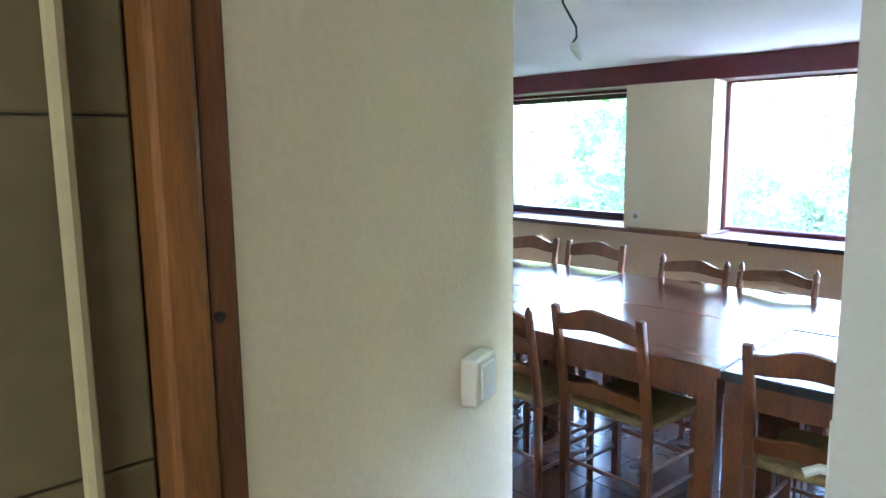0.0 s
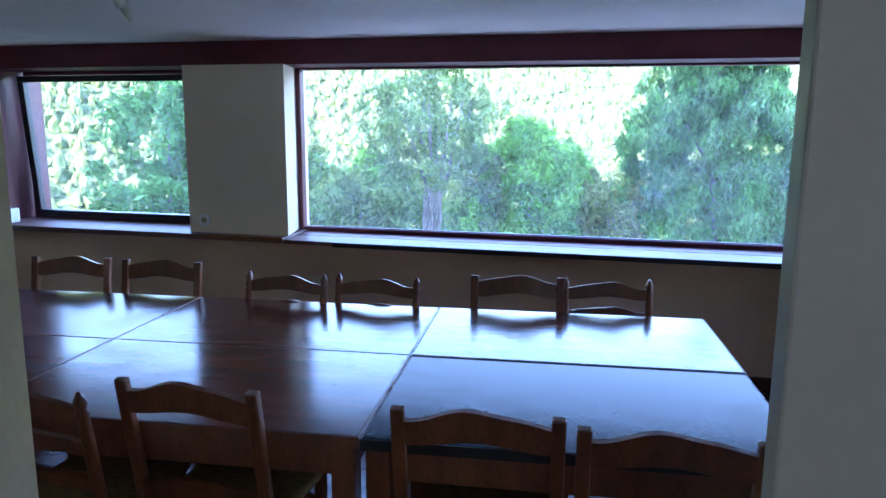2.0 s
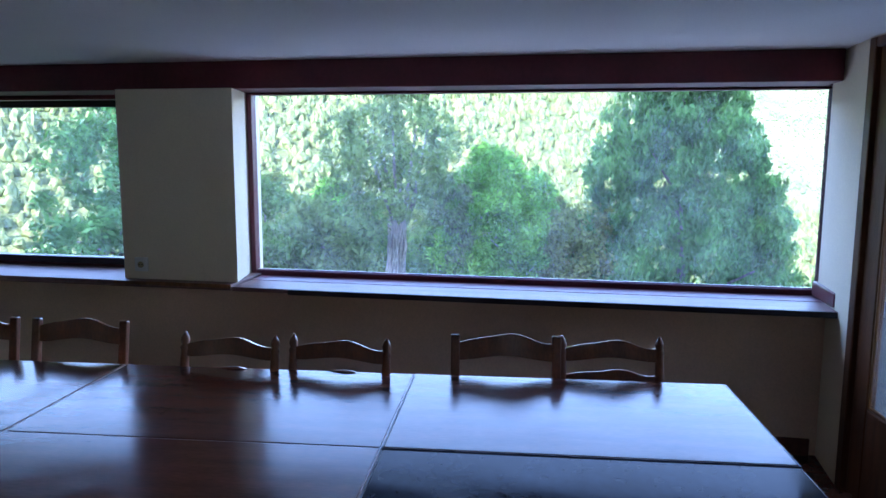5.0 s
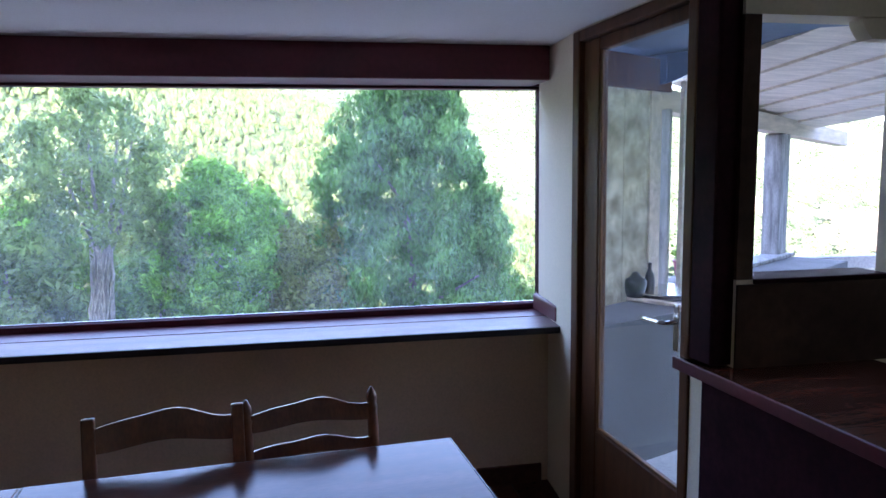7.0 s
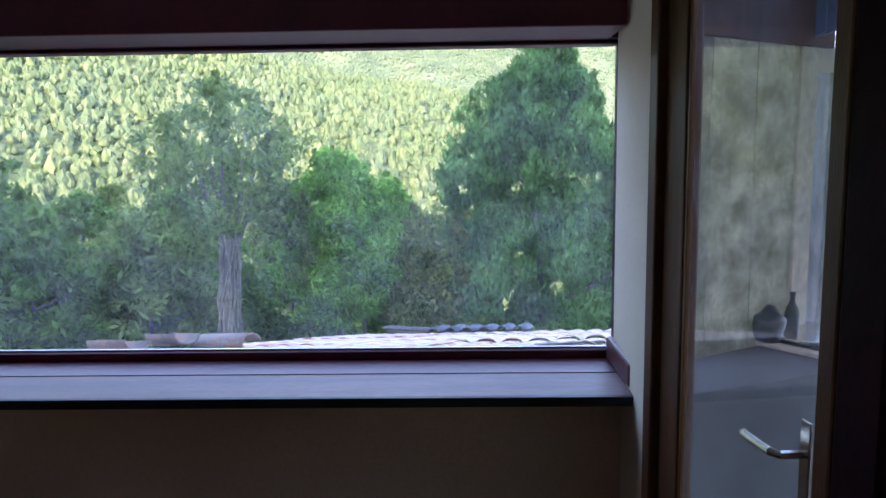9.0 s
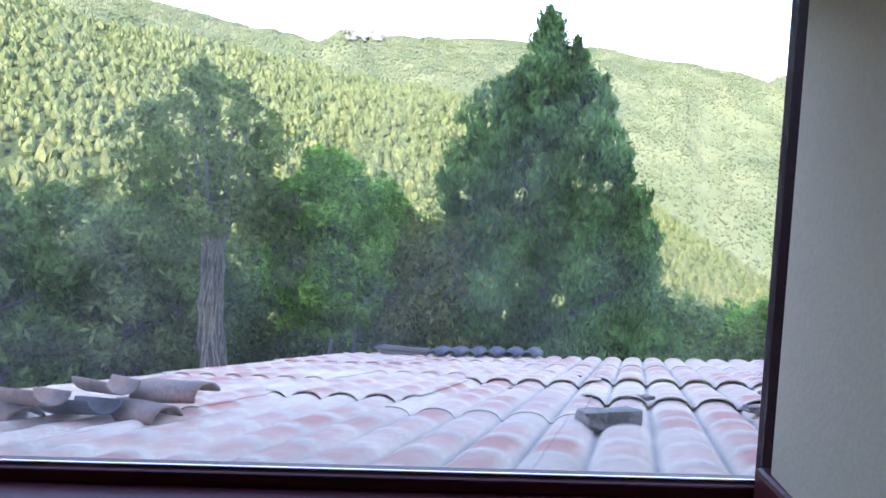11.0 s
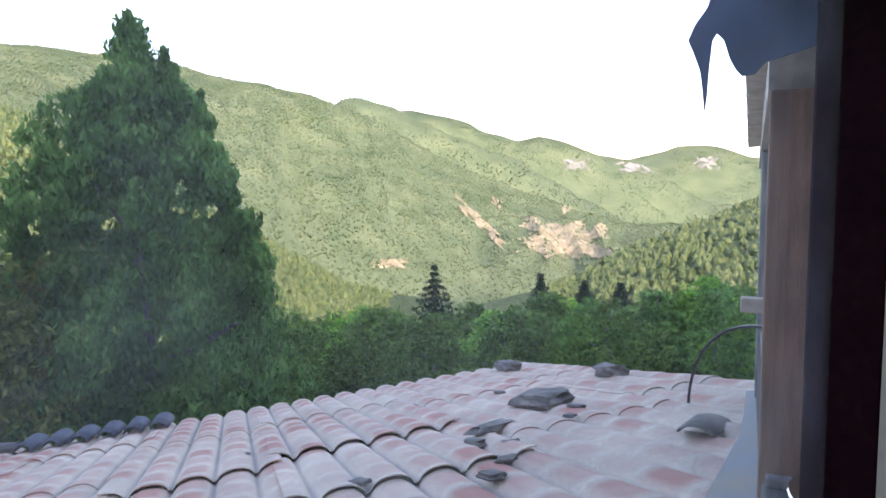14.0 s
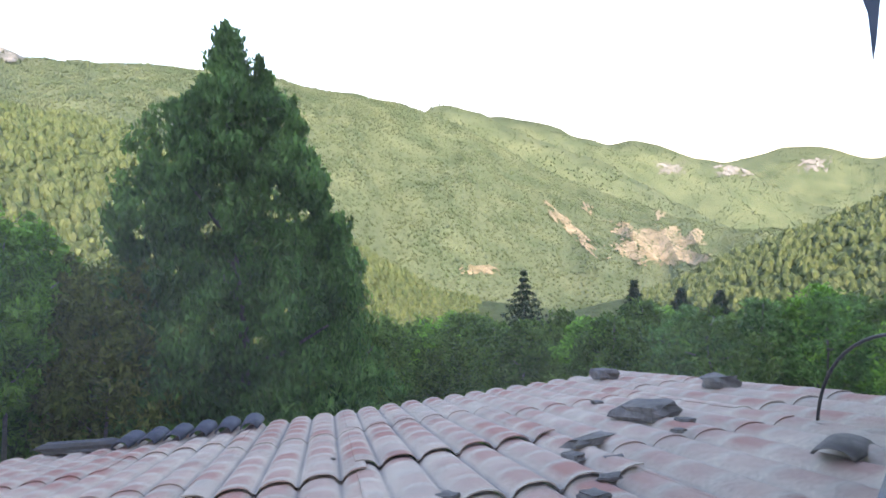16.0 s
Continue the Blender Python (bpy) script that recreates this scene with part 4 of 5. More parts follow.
# ridges behind: distance, bearings, elevations
RIDGES = [(2000, [-75, -49, -45, -41, -37, -33, -28, -24.5, -21, -10, 20], [-5, -4.5, -2.4, -0.3, 1.6, 3.5, 5.3, 6.3, 5.4, 4, 4]),
          (2800, [-75, -58, -52, -49, -45.5, -41, -37, -32.6, -28, -10, 20], [-1, -2.4, -2, -0.5, 1.4, 2.8, 3.0, 5.0, 5.4, 4, 4]),
          (3700, [-75, -58, -54, -50, -46, -43, -37, -28, 20], [1.4, 1.5, 1.7, 2.3, 1.9, 2.1, 1.9, 2, 2])]
OX, OY, OZ = 5.2, 0.8, 1.62


def ground_z(th, r):
    """Height of the ground at a bearing (degrees, left positive) and distance from the window."""
    x, y = OX + r * math.cos(radians(th)), OY + r * math.sin(radians(th))
    e1 = np.interp(th, TH1, EL1) + 0.15 * noise.noise((th * 0.11, 3.1, 0)) + 0.2 * noise.noise((th * 0.4, 7.7, 0))
    e2 = np.interp(th, TH2, EL2) + 0.15 * noise.noise((th * 0.16, 1.3, 5)) + 0.15 * noise.noise((th * 0.6, 1.3, 9))
    behind = max(0.0, min(1.0, (abs(th) - 95) / 40))
    near = -3.6 - 0.30 * max(0, r - 9)
    near = max(near, -46)
    z1, z2 = OZ + 330 * math.tan(radians(e1)), OZ + 1500 * math.tan(radians(e2))
    foot = -46
    if r < 120:
        z = near
    elif r < 330:
        f = (r - 120) / 210
        z = foot + (z1 - foot) * (f ** 0.85 if z1 > foot else f)
    elif r < 700:
        f = (r - 330) / 370
        low = OZ + 700 * math.tan(radians(min(e1, e2) - 3.2))
        z = z1 + (low - z1) * f
    else:
        f = min(1, (r - 700) / 800)
        low = OZ + 700 * math.tan(radians(min(e1, e2) - 3.2))
        z = low + (z2 - low) * f ** 0.9 + 46 * math.sin(math.pi * f) * (0.5 - abs(noise.noise((th * 0.13 + r * 0.0012, r * 0.0007, 7))) - 0.5 * abs(noise.noise((th * 0.4 - r * 0.002, r * 0.0015, 11))))
        last, crest = 1500, z2
        for rr_, bear, lift in RIDGES:
            e = np.interp(th, bear, lift) + 0.3 * noise.noise((th * 0.2, rr_, 2)) + 0.2 * noise.noise((th * 0.7, rr_, 4))
            top = OZ + rr_ * math.tan(radians(e))
            if r > last:
                f = min(1, (r - last) / (rr_ - last))
                dip = min(crest, top) - 0.16 * (rr_ - last)
                z = crest + (dip - crest) * f / 0.35 if f < 0.35 else dip + (top - dip) * (f - 0.35) / 0.65
            last, crest = rr_, top
        if r > last:
            z = crest - (r - last) * 0.25
    amp = 0.0 if r < 60 else min(1.0, (r - 60) / 300)
    z += amp * (7 * noise.noise((x * 0.012, y * 0.012, 0)) + 0.012 * r * noise.noise((x * 0.004, y * 0.004, 3)))
    # unseen hill added behind the house to shade the roof and near trees
    if behind:
        hill = -0.5 + min(62, max(0, r - 9) * 1.0)
        z = z * (1 - behind) + hill * behind
    return z


def ground_at(x, y):
    return ground_z(math.degrees(math.atan2(y - OY, x - OX)), math.hypot(x - OX, y - OY))


ths = [-180 + 6 * i for i in range(20)] + [-60 + 0.75 * i for i in range(135)] + [42 + 6 * i for i in range(23)]
rs = [0.5, 4, 8, 12, 17, 24, 34, 48, 66, 90, 120] + [120 + 15 * i for i in range(1, 15)] + [330 + 37 * i for i in range(1, 11)] + [700 + 40 * i for i in range(1, 21)] + [1500 + 83.4 * i for i in range(1, 7)] + [2000 + 100 * i for i in range(1, 9)] + [2800 + 150 * i for i in range(1, 7)] + [4200, 5500]
vs = [(OX + r * math.cos(radians(t)), OY + r * math.sin(radians(t)), ground_z(t, r)) for t in ths for r in rs]
nr, nt_ = len(rs), len(ths)
fs = [(i * nr + j, i * nr + j + 1, ((i + 1) % nt_) * nr + j + 1, ((i + 1) % nt_) * nr + j) for i in range(nt_) for j in range(nr - 1)]
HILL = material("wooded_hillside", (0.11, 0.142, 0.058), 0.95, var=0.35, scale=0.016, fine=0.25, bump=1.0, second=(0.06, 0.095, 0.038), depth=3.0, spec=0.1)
nt = HILL.node_tree                          # paler and less saturated beyond 450 m: distance haze put into the colour
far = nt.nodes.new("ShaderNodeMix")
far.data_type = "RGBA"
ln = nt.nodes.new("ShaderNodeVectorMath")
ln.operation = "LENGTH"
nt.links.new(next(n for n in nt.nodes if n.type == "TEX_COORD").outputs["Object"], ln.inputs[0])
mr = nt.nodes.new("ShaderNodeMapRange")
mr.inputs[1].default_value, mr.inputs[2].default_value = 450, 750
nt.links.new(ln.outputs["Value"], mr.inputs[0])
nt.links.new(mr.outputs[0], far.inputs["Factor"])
hazed = nt.nodes.new("ShaderNodeHueSaturation")
hs = next(n for n in nt.nodes if n.type == "HUE_SAT" and n != hazed)
hazed.inputs["Saturation"].default_value, hazed.inputs["Value"].default_value = 0.8, 1.6
nt.links.new(hs.outputs[0], hazed.inputs["Color"])
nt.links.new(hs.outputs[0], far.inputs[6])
nt.links.new(hazed.outputs[0], far.inputs[7])
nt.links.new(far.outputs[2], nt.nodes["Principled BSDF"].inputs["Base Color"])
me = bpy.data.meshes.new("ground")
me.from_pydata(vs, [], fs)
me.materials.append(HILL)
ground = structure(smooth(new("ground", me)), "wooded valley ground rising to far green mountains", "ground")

# ---- trees ----
rngs = np.random.default_rng(7)


def leaf_quads(centres, radius, per, size, flat=0.7, droop=0.5):
    """Many small leaves in clumps round the centres."""
    n = len(centres) * per
    d = rngs.normal(size=(n, 3))
    d /= np.linalg.norm(d, axis=1)[:, None]
    d *= (rngs.random((n, 1)) ** 0.45)
    d[:, 2] *= flat
    c = np.repeat(centres, per, axis=0) + d * np.repeat(radius, per)[:, None]
    a = rngs.normal(size=(n, 3))
    a[:, 2] -= droop
    a /= np.linalg.norm(a, axis=1)[:, None]
    b = np.cross(a, rngs.normal(size=(n, 3)))
    b /= np.linalg.norm(b, axis=1)[:, None]
    s = size * rngs.uniform(0.6, 1.3, (n, 1))
    return np.stack([c - a * s, c + b * s * 0.36, c + a * s, c - b * s * 0.36], axis=1).reshape(-1, 3)


def envelope_points(n, height, width, shape, shell=0.55):
    """Clump centres inside a crown whose half width at the relative height h is shape(h)."""
    out = []
    while len(out) < n:
        h = rngs.random()
        w = shape(h) * width / 2
        if rngs.random() > shape(h) ** 1.0 + 0.08:
            continue
        ang = rngs.random() * 2 * math.pi
        lump = 1 + 0.36 * noise.noise((math.cos(ang) * 2 + 9, math.sin(ang) * 2, h * 6))
        q = (shell + (1 - shell) * rngs.random()) if rngs.random() < 0.8 else rngs.random()
        out.append((w * q * lump * math.cos(ang), w * q * lump * math.sin(ang), h * height))
    return np.array(out)


def tree(name, x, y, base, top, width, shape, clumps, per, leaf, leaf_mat, label, crown_from=0.12, trunk=0.16, bark=BARK, clump=0.38, flat=0.7, droop=0.5, limbs=7, shell=0.55, stems=1, spires=()):
    t = thing(name, (x, y, base), label, "tree")
    hgt = top - base
    for q in range(stems):
        off, out = (0.32 * q, -0.28 * q) if stems > 1 else (0, 0), 0.4 * q
        thick = trunk > 0.3
        reach = crown_from * 1.06 if thick else 0.97
        sway = 0.04 if thick else 0.12
        wob = [(off[0] + sway * math.sin(k * 1.7 + x + q), off[1] - out * k / 8 + sway * math.cos(k * 1.3 + y + q), hgt * reach * k / 8) for k in range(9)]
        bm = tube(wob, trunk, 9, None, 0.55 if thick else 0.12)
        if thick:                                     # boughs that leave the head of the trunk, ivy stems up its side
            for k in range(6):
                a, p0 = k * 1.05, Vector(wob[-1]) - Vector((0, 0, 0.12 * k))
                r = width * (0.12 + 0.05 * (k % 3))
                tube([p0, p0 + Vector((r * 0.5 * math.cos(a), r * 0.5 * math.sin(a), hgt * 0.09)), p0 + Vector((r * math.cos(a), r * math.sin(a), hgt * (0.2 + 0.02 * k)))], trunk * 0.3, 6, bm, 0.2)
        else:
            for k in range(limbs):
                f = crown_from + (0.9 - crown_from) * (k + 0.5) / limbs
                a = k * 2.4 + x
                r = shape((f - crown_from) / (1 - crown_from)) * width * 0.36
                p0 = Vector((off[0] + 0.1 * math.sin(f * 8), off[1] - out * f, hgt * f * 0.92))
                tube([p0, p0 + Vector((r * 0.5 * math.cos(a), r * 0.5 * math.sin(a), hgt * 0.03)), p0 + Vector((r * math.cos(a), r * math.sin(a), hgt * 0.08))], trunk * 0.32, 5, bm, 0.3)
        smooth(part("trunk", bm, bark, t))
        if thick:
            for k in range(22):
                a = 2 * math.pi * k / 22
                line = []
                for i in range(9):
                    w = Vector(wob[i])
                    rad = trunk * (1 - 0.45 * i / 8) + 0.006 + 0.05 * math.sin(i * 1.9 + k * 2.3)
                    b = a + 0.6 * math.sin(i * 1.3 + k * 1.7)
                    line.append(w + Vector((rad * math.cos(b), rad * math.sin(b), 0)))
                smooth(part("ivy_stem", tube(line, 0.018 + 0.012 * (k % 3), 5, None, 0.6), PALEBARK, t))
    pts = envelope_points(clumps, hgt * (1 - crown_from), width, shape, shell)
    pts[:, 2] += hgt * crown_from
    rad = clump * rngs.uniform(0.6, 1.3, len(pts))
    for dx, dy, z, n in spires:
        k = np.arange(n) / n
        more = np.stack([dx + rngs.normal(0, 0.05, n) + 0.3 * k * rngs.normal(0, 1, n), dy + rngs.normal(0, 0.05, n) + 0.3 * k * rngs.normal(0, 1, n), z - base - 0.1 - 1.9 * k], axis=1)
        pts, rad = np.concatenate([pts, more]), np.concatenate([rad, 0.1 + 0.18 * k])
    crown = quads("crown", leaf_quads(pts, rad, per, leaf, flat, droop), leaf_mat, t)
    return t


def spired(h):
    return float(np.interp(h, [0, 0.39, 0.5, 0.6, 0.715, 0.76, 0.81, 0.86, 0.9, 0.955, 1.0], [0.9, 1.0, 0.96, 0.85, 0.71, 0.65, 0.57, 0.46, 0.29, 0.11, 0.03]))


def cone(h):
    return max(0.05, min(1.0, 1.25 * (1 - h) ** 0.8)) * (0.75 + 0.25 * min(1, h * 6))


def ragged(h):
    return float(np.interp(h, [0, 0.12, 0.3, 0.42, 0.6, 0.75, 0.9, 1.0], [0.35, 0.75, 0.9, 0.78, 1.0, 0.8, 0.55, 0.15]))


def round_top(h):
    return max(0.1, math.sin(math.pi * min(1, 0.12 + 0.88 * h)) ** 0.55)


def place(t_bearing, dist):
    return OX + dist * math.cos(radians(t_bearing)), OY + dist * math.sin(radians(t_bearing))


TREES = [
    # bearing, distance, base, top, width, shape, clumps, per, leaf, material, label, crown start, trunk, clump, droop, stems, spires
    ("tree", -7.7, 16.9, -8.0, 5.0, 6.1, spired, 1800, 60, 0.10, LEAF_MAIN, "tall deep green leafy tree with a pointed crown", 0.05, 0.22, 0.29, 1.9, 1, ((0.1, 0.0, 5.3, 26), (0.0, -0.75, 4.6, 20), (-0.2, -1.35, 3.7, 18), (0.1, 0.85, 3.6, 18), (-0.2, -1.9, 2.0, 18), (-0.3, 1.5, 2.4, 18), (-0.2, -2.3, 0.6, 16), (-0.2, 2.2, 0.8, 16))),
    ("tree", 10.2, 15.5, -6.2, 1.75, 2.9, round_top, 330, 66, 0.095, LEAF_BRIGHT, "fresh green slender tree with two thin pale stems", 0.50, 0.075, 0.29, 0.8, 2, ((0.0, 0.2, 1.9, 10), (0.2, -0.8, 1.2, 10), (0.1, 1.0, 1.0, 10))),
    ("tree", 5.4, 17.0, -6.8, 1.1, 1.9, round_top, 200, 60, 0.09, LEAF_BRIGHT, "small fresh green tree behind the roof", 0.4, 0.06, 0.34, 0.8, 1, ((0.0, 0.1, 1.3, 10),)),
    ("tree", 1.5, 16.0, -6.5, 0.2, 2.8, round_top, 240, 62, 0.095, LEAF_OLIVE, "olive green bushy tree behind the roof", 0.3, 0.07, 0.38, 0.8, 1, ((0.0, 0.5, 0.5, 10), (0.0, -0.7, 0.2, 10))),
    ("tree", 19.6, 15.0, -6.2, 3.3, 3.7, ragged, 170, 52, 0.085, LEAF_GREY, "grey-green tree with a thick ivy-covered trunk", 0.62, 0.32, 0.30, 0.8, 1, ((0.2, 1.2, 2.6, 14), (0.0, -1.0, 2.2, 14), (0.0, -1.7, 0.9, 16), (0.1, 0.1, 3.6, 12))),
]
for nm, th, d, base, top, w, shp, cl, per, lf, lm, lab, cf, tk, cp, dr, st, sp in TREES:
    x, y = place(th, d)
    tree(nm, x, y, min(base, ground_at(x, y) - 0.1), top, w, shp, cl, per, lf, lm, lab, cf, tk, PALEBARK if tk < 0.08 else BARK, cp, 0.85, dr, 7, 0.55, st, sp)
# left of the roof, seen also through the small window
LEFT = [(22.5, 19, 0.2, 4.2, LEAF_HEDGE), (26.0, 17, 0.3, 4.2, LEAF_GREY), (30, 20, 0.7, 5.0, LEAF_HEDGE), (34.5, 16, 0.5, 3.6, LEAF_HEDGE), (38.5, 18, 2.2, 4.6, LEAF_HEDGE), (43, 17, 3.0, 4.5, LEAF_MAIN), (13.8, 21, -0.6, 4.0, LEAF_HEDGE),
        (27.5, 30, 0.6, 5.0, LEAF_OLIVE), (36, 32, 1.0, 6.0, LEAF_HEDGE), (17.0, 28, -0.2, 5.5, LEAF_OLIVE), (23.2, 27, 0.6, 4.0, LEAF_BRIGHT), (8, 24, -1.2, 4.5, LEAF_HEDGE), (2, 24, -2.2, 4.5, LEAF_HEDGE)]
for th, d, top, w, lm in LEFT:
    x, y = place(th, d)
    tree("tree", x, y, ground_at(x, y) - 0.2, top, w, round_top, 300, 50, 0.125, lm, "leafy green tree in the shade beyond the roof", 0.12, 0.11, BARK, 0.40)
# low trees on the slope to the valley
rr = random.Random(11)
for k in range(26):
    th = -13 - 47 * k / 25 + rr.uniform(-0.8, 0.8)
    d = rr.uniform(22, 46)
    elev = np.interp(th, [-60, -50, -42, -36, -28, -20, -13], [-6.8, -7.2, -8.6, -9.0, -9.6, -9.6, -9.0]) + rr.uniform(-1.6, 0.3)
    x, y = place(th, d)
    top = OZ + d * math.tan(radians(elev))
    base = min(ground_at(x, y) - 0.2, top - 4.5)
    tree("tree", x, y, base, top, d * rr.uniform(0.13, 0.19), round_top, 230, 40, 0.0042 * d + 0.02, rr.choice((LEAF_HEDGE, LEAF_HEDGE, LEAF_MAIN, LEAF_BRIGHT)), "low dark green broadleaf tree on the shaded slope", 0.1, 0.12, BARK, 0.016 * d, 0.7, 0.3, 4)


def spruce(th, d, elev, h, w):
    x, y = place(th, d)
    top = OZ + d * math.tan(radians(elev))
    t = thing("spruce", (x, y, top - h * 1.6), "dark narrow spruce standing above the low trees", "tree")
    smooth(part("trunk", tube([(0, 0, 0), (0, 0, h * 0.8), (0, 0, h * 1.6)], 0.14, 7, None, 0.1), BARK, t))
    pts = []
    for k in range(13):
        f = k / 12
        r = w / 2 * (1 - f) ** 0.95 * rr.uniform(0.8, 1.15) + 0.02
        n = max(3, int(9 * (1 - f)) + 3)
        for i in range(n):
            a = 2 * math.pi * i / n + k
            for q in (0.25, 0.5, 0.75, 1.0):
                rq = r * q * rr.uniform(0.85, 1.1)
                pts.append((rq * math.cos(a), rq * math.sin(a), h * 0.6 + h * f - 0.3 * rq))
    quads("crown", leaf_quads(np.array(pts), np.full(len(pts), 0.005 * d), 8, 0.0035 * d, 0.5, 0.9), NEEDLE, t)


for th, d, elev, h, w in ((-30.4, 44, -6.9, 4.4, 4.6), (-39.0, 55, -7.6, 3.4, 2.2), (-42.5, 60, -8.1, 3.2, 3.4), (-45.3, 62, -8.2, 3.4, 3.6)):
    spruce(th, d, elev, h, w)

# ---- far woods: many small crowns ----


def specks(name, spots, size, mat, label):
    """Far crowns: a crooked double pyramid each."""
    n = len(spots)
    P = np.array([(1, 0, .7), (0, 1, .7), (-1, 0, .7), (0, -1, .7), (0, 0, 2.2), (0, 0, -.4)])[None] * np.ones((n, 1, 1))
    P = P * rngs.uniform(0.7, 1.3, (n, 6, 1)) * (size * rngs.uniform(0.5, 1.5, (n, 1)))[:, None, :] + np.asarray(spots)[:, None, :]
    F = np.array([(0, 1, 4), (1, 2, 4), (2, 3, 4), (3, 0, 4), (1, 0, 5), (2, 1, 5), (3, 2, 5), (0, 3, 5)])
    me = bpy.data.meshes.new(name)
    faces = (F[None] + 6 * np.arange(n)[:, None, None]).reshape(-1)
    m = len(faces) // 3
    me.vertices.add(n * 6), me.loops.add(m * 3), me.polygons.add(m)
    me.vertices.foreach_set("co", P.astype(np.float32).ravel())
    me.loops.foreach_set("vertex_index", faces.astype(np.int32))
    me.polygons.foreach_set("loop_start", np.arange(0, m * 3, 3, dtype=np.int32))
    me.update(calc_edges=True)
    me.materials.append(mat)
    return tagged(new(name, me), label, "forest", kind="stuff")


def crowns(name, spots, size, per, mat, label):
    """Lumpy crowns, broad below and drawn up above, with leafy sprays standing out of them."""
    ball = bmesh.new()
    bmesh.ops.create_icosphere(ball, subdivisions=2, radius=1)
    B = np.array([v.co[:] for v in ball.verts])
    F = np.array([[v.index for v in f.verts] for f in ball.faces])
    ball.free()
    n, nv = len(spots), len(B)
    rad = size * rngs.uniform(0.55, 1.4, n)
    P = B[None] * rngs.uniform(0.6, 1.15, (n, nv, 1))
    P[:, :, :2] *= (1.0 - 0.32 * np.clip(P[:, :, 2:], -0.5, 1.2))
    P[:, :, 2] *= rngs.uniform(1.1, 2.0, (n, 1))
    P = P * rad[:, None, None]
    mid = np.asarray(spots) + np.stack([np.zeros(n), np.zeros(n), rad * 0.9], axis=1)
    P += mid[:, None, :]
    faces = (F[None] + nv * np.arange(n)[:, None, None]).reshape(-1)
    quads(name, P.reshape(-1, 3)[faces], mat, None, True)
    ob = bpy.data.objects[name]
    sprays = quads("sprays", leaf_quads(mid, rad * 1.12, per, size * 0.3, 1.4, 0.2), mat, ob)
    tagged(sprays, "", kind="stuff")
    return tagged(ob, label, "forest", kind="stuff")


def scatter(n, th0, th1, r0, r1, keep=lambda th, r: True):
    out = []
    while len(out) < n:
        th, r = rr.uniform(th0, th1), math.sqrt(rr.uniform(r0 * r0, r1 * r1))
        if keep(th, r):
            out.append((OX + r * math.cos(radians(th)), OY + r * math.sin(radians(th)), ground_z(th, r) - 0.4))
    return out


# crowns paler than FOREST: haze put into the leaf colour
FOREST_HAZED = leaf_material("hazed_forest_crowns", (0.105, 0.165, 0.075), (0.185, 0.235, 0.118), 0.25, 0.2)
for node in FOREST_HAZED.node_tree.nodes:      # stands of trees, tens of metres across
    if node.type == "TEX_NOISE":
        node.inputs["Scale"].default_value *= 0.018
LIMESTONE = material("grey_limestone", (0.36, 0.35, 0.32), 0.9, var=0.3, scale=0.05, fine=0.3, bump=1.0, second=(0.16, 0.175, 0.13), depth=2.0)
ROCK = material("pale_rock", (0.46, 0.37, 0.23), 0.9, var=0.3, scale=0.05, fine=0.3, bump=1.0, second=(0.22, 0.19, 0.10), depth=2.0)
crowns("woods_near", scatter(1500, -60, 44, 55, 130), 1.8, 24, FOREST, "dense green woods on the slope below the house")
crowns("woods_hill", scatter(9500, -60, 44, 125, 345, lambda th, r: th > -27 or th < -40), 1.3, 16, FOREST, "dense sunlit broadleaf woods on the near hill")
specks("woods_hill_small", scatter(6000, -60, 44, 125, 345, lambda th, r: th > -27 or th < -40), 0.9, FOREST, "slender sunlit trees among the hill woods")
specks("woods_mountain", scatter(60000, -62, 44, 690, 1500), 1.5, FOREST_HAZED, "distant woods covering the mountain")
specks("woods_ridges", scatter(30000, -62, -18, 1500, 3720), 2.2, FOREST_HAZED, "distant woods on the ridges behind the mountain")


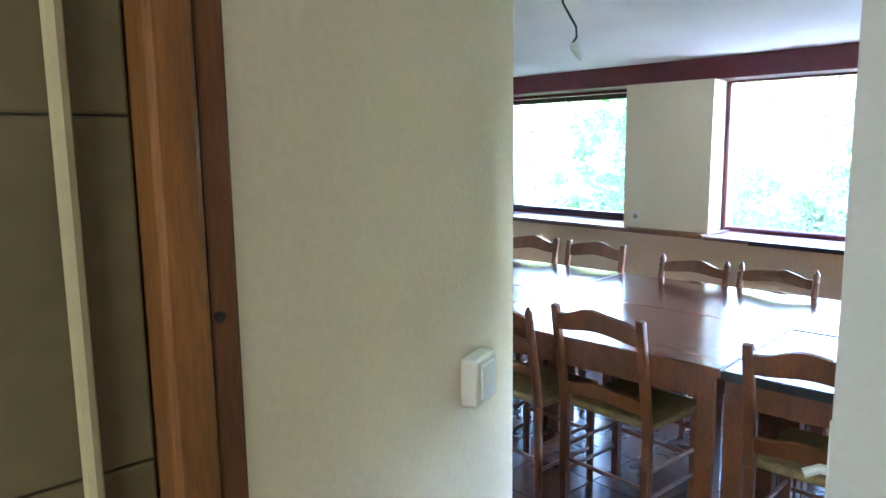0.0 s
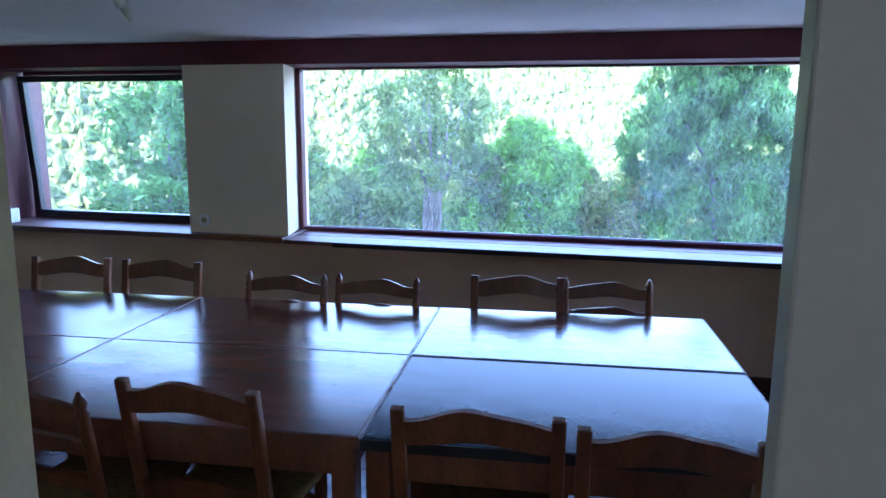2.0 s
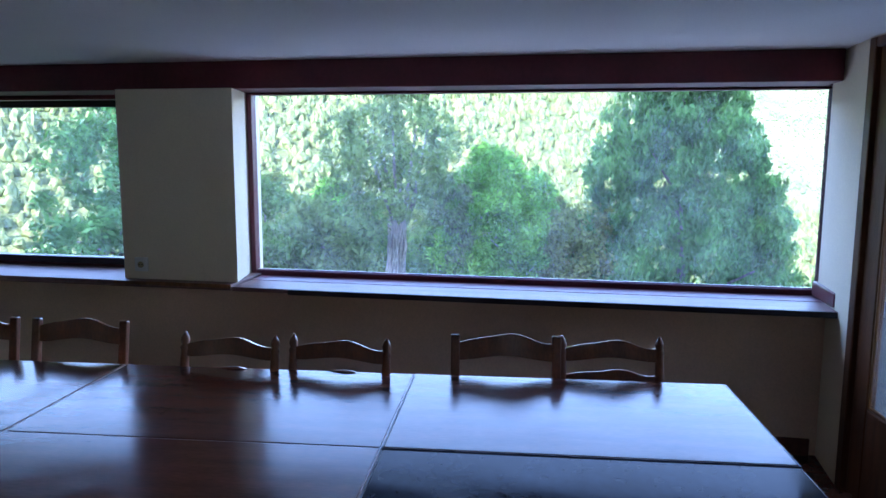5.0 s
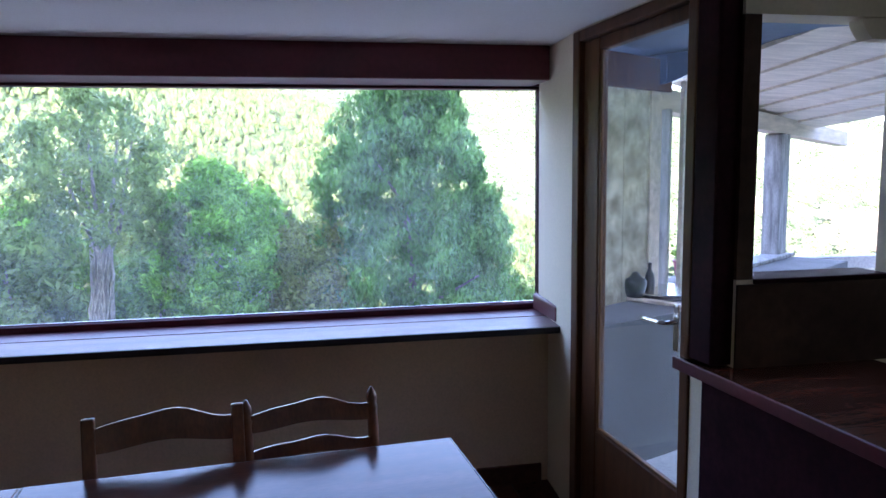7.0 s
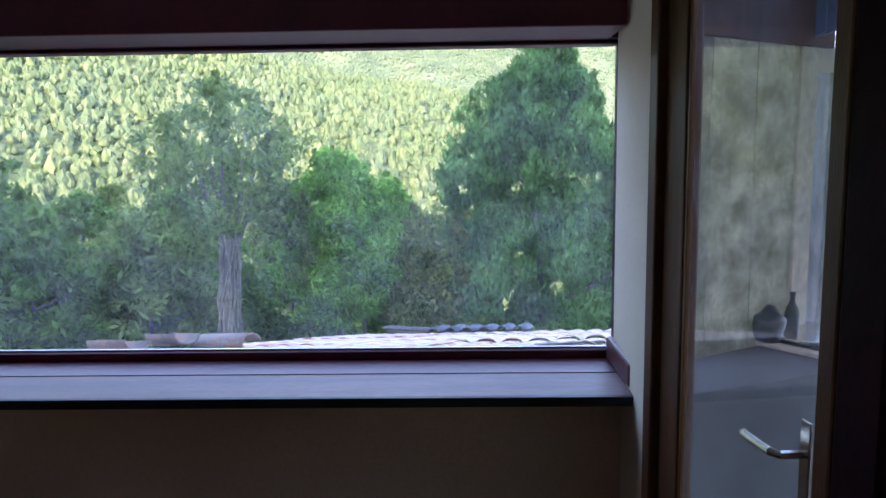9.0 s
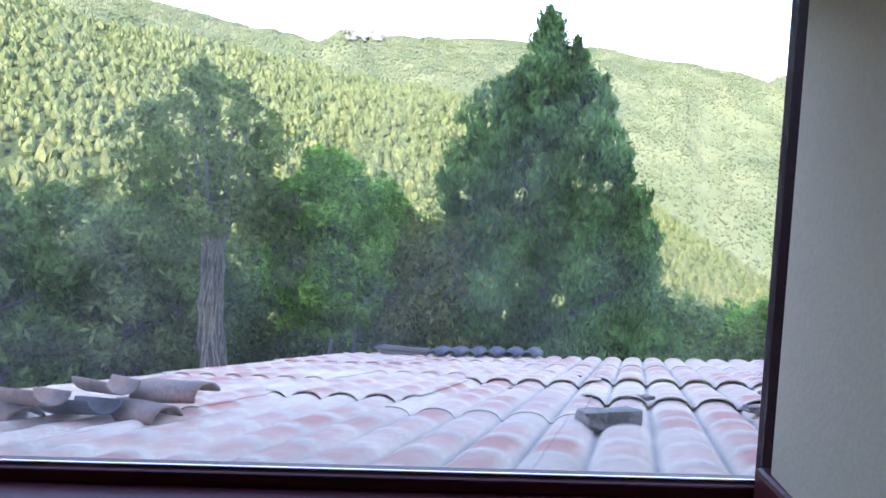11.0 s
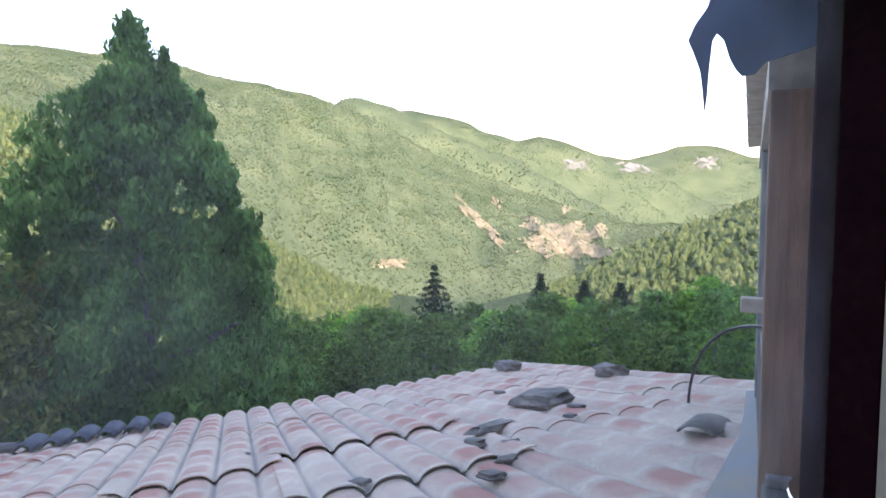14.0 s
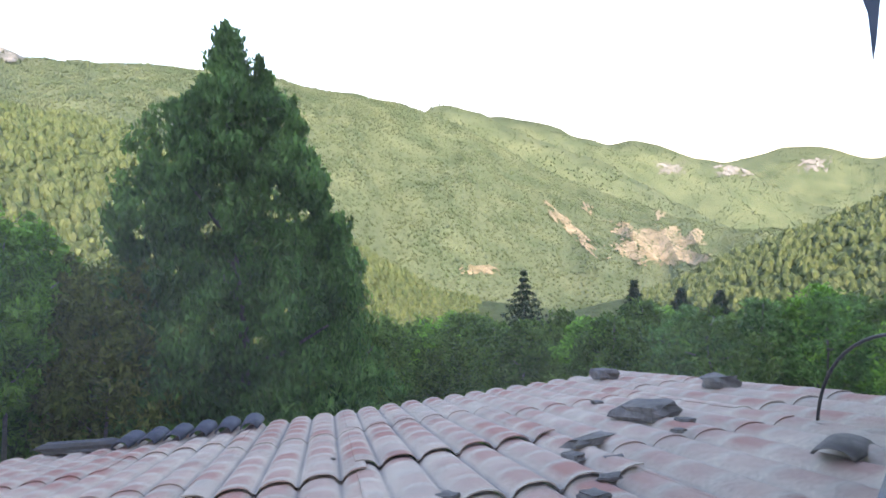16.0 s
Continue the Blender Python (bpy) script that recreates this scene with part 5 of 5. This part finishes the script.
def rocks(th0, th1, e0, e1, slant, r0, r1, amount, seed, label, height=2.6, mat=ROCK):
    """Bare rock showing through the woods, between two bearings and two elevations: an uneven patch just above the slope."""
    vs, fs, nt2, nr2 = [], [], 60, 40
    radii = np.linspace(r0, r1, 60)
    for i in range(nt2 + 1):
        th = th0 + (th1 - th0) * i / nt2
        seen = np.maximum.accumulate(np.array([math.degrees(math.atan2(ground_z(th, r) - OZ, r)) for r in radii]) + np.arange(60) * 1e-5)
        for j in range(nr2 + 1):
            e = e0 + (e1 - e0) * j / nr2 + slant * (i / nt2 - 0.5)
            r = float(np.interp(e, seen, radii))
            vs.append((OX + r * math.cos(radians(th)), OY + r * math.sin(radians(th)), ground_z(th, r) + height * (1.0 + 0.7 * noise.noise((th * 3, r * 0.05, seed)))))
    for i in range(nt2):
        for j in range(nr2):
            e = 1 - max(abs(2 * (i + 0.5) / nt2 - 1), abs(2 * (j + 0.5) / nr2 - 1)) ** 2
            if noise.noise((i * 0.14, j * 0.12, seed)) * 0.75 + noise.noise((i * 0.5, j * 0.5, seed + 3)) * 0.45 + e > 1.12 - amount:
                a = i * (nr2 + 1) + j
                fs.append((a, a + nr2 + 1, a + nr2 + 2, a + 1))
    me = bpy.data.meshes.new("rock_face")
    me.from_pydata(vs, [], fs)
    me.materials.append(mat)
    return tagged(new("rock_face", me), label, "rock face", "bare rock on the mountain")


for th0, th1, e0, e1, sl, r0, r1, am, sd in ((-45.5, -37, -6.6, -3.2, 1.0, 720, 1500, 0.65, 1), (-37, -32, -4.2, -2.8, 4.6, 720, 1500, 0.5, 2), (-29, -25.3, -7.2, -6.3, 0, 720, 1500, 0.55, 3), (-43, -40.2, -3.0, -1.6, -1.0, 720, 1500, 0.3, 7), (-36.5, -35, -2.5, -1.2, 1.0, 720, 1500, 0.25, 8)):
    rocks(th0, th1, e0, e1, sl, r0, r1, am, sd, "bare tan rock scar on the mountain slope")
for th0, th1, e0, e1, r0, r1, am, sd in ((-43.2, -40.8, 0.5, 1.7, 2050, 2800, 0.5, 4), (-48.5, -44.8, 0.2, 1.4, 2050, 2800, 0.45, 5), (-53, -50.5, 0.4, 1.7, 2850, 3700, 0.4, 9), (5.0, 9.0, 8.8, 10.2, 800, 1500, 0.6, 6)):
    rocks(th0, th1, e0, e1, 0, r0, r1, am, sd, "pale limestone cliff on the far ridge", 4.0, LIMESTONE)

# ---- tiles: hall wall and floor, last ----
tile_wall = bpy.data.objects["wall_hall_side"]
bm = boxed((-0.249, -0.0075, -0.169), (0.249, 0.0, 0.169), 0.004)
mesh_tile = bpy.data.meshes.new("tile")
bm.to_mesh(mesh_tile)
bm.free()
mesh_tile.materials.append(TILEWALL)
for i in range(4):
    for j in range(6):
        ob = new("tile", mesh_tile)
        ob.parent = tile_wall
        ob.matrix_basis = pose(0.632 - 0.501 * i, 1.364, 0.051 + 0.34 * j)
bm = boxed((-0.1635, -0.1635, -0.006), (0.1635, 0.1635, 0.0), 0.003)
mesh_floor = bpy.data.meshes.new("tile")
bm.to_mesh(mesh_floor)
bm.free()
mesh_floor.materials.append(FLOOR)
for i in range(17):
    for j in range(17):
        ob = new("tile", mesh_floor)
        ob.parent = floor
        ob.matrix_basis = pose(0.4 + 0.33 * i, 0.05 + 0.33 * j, rr.uniform(-0.0008, 0.0008))
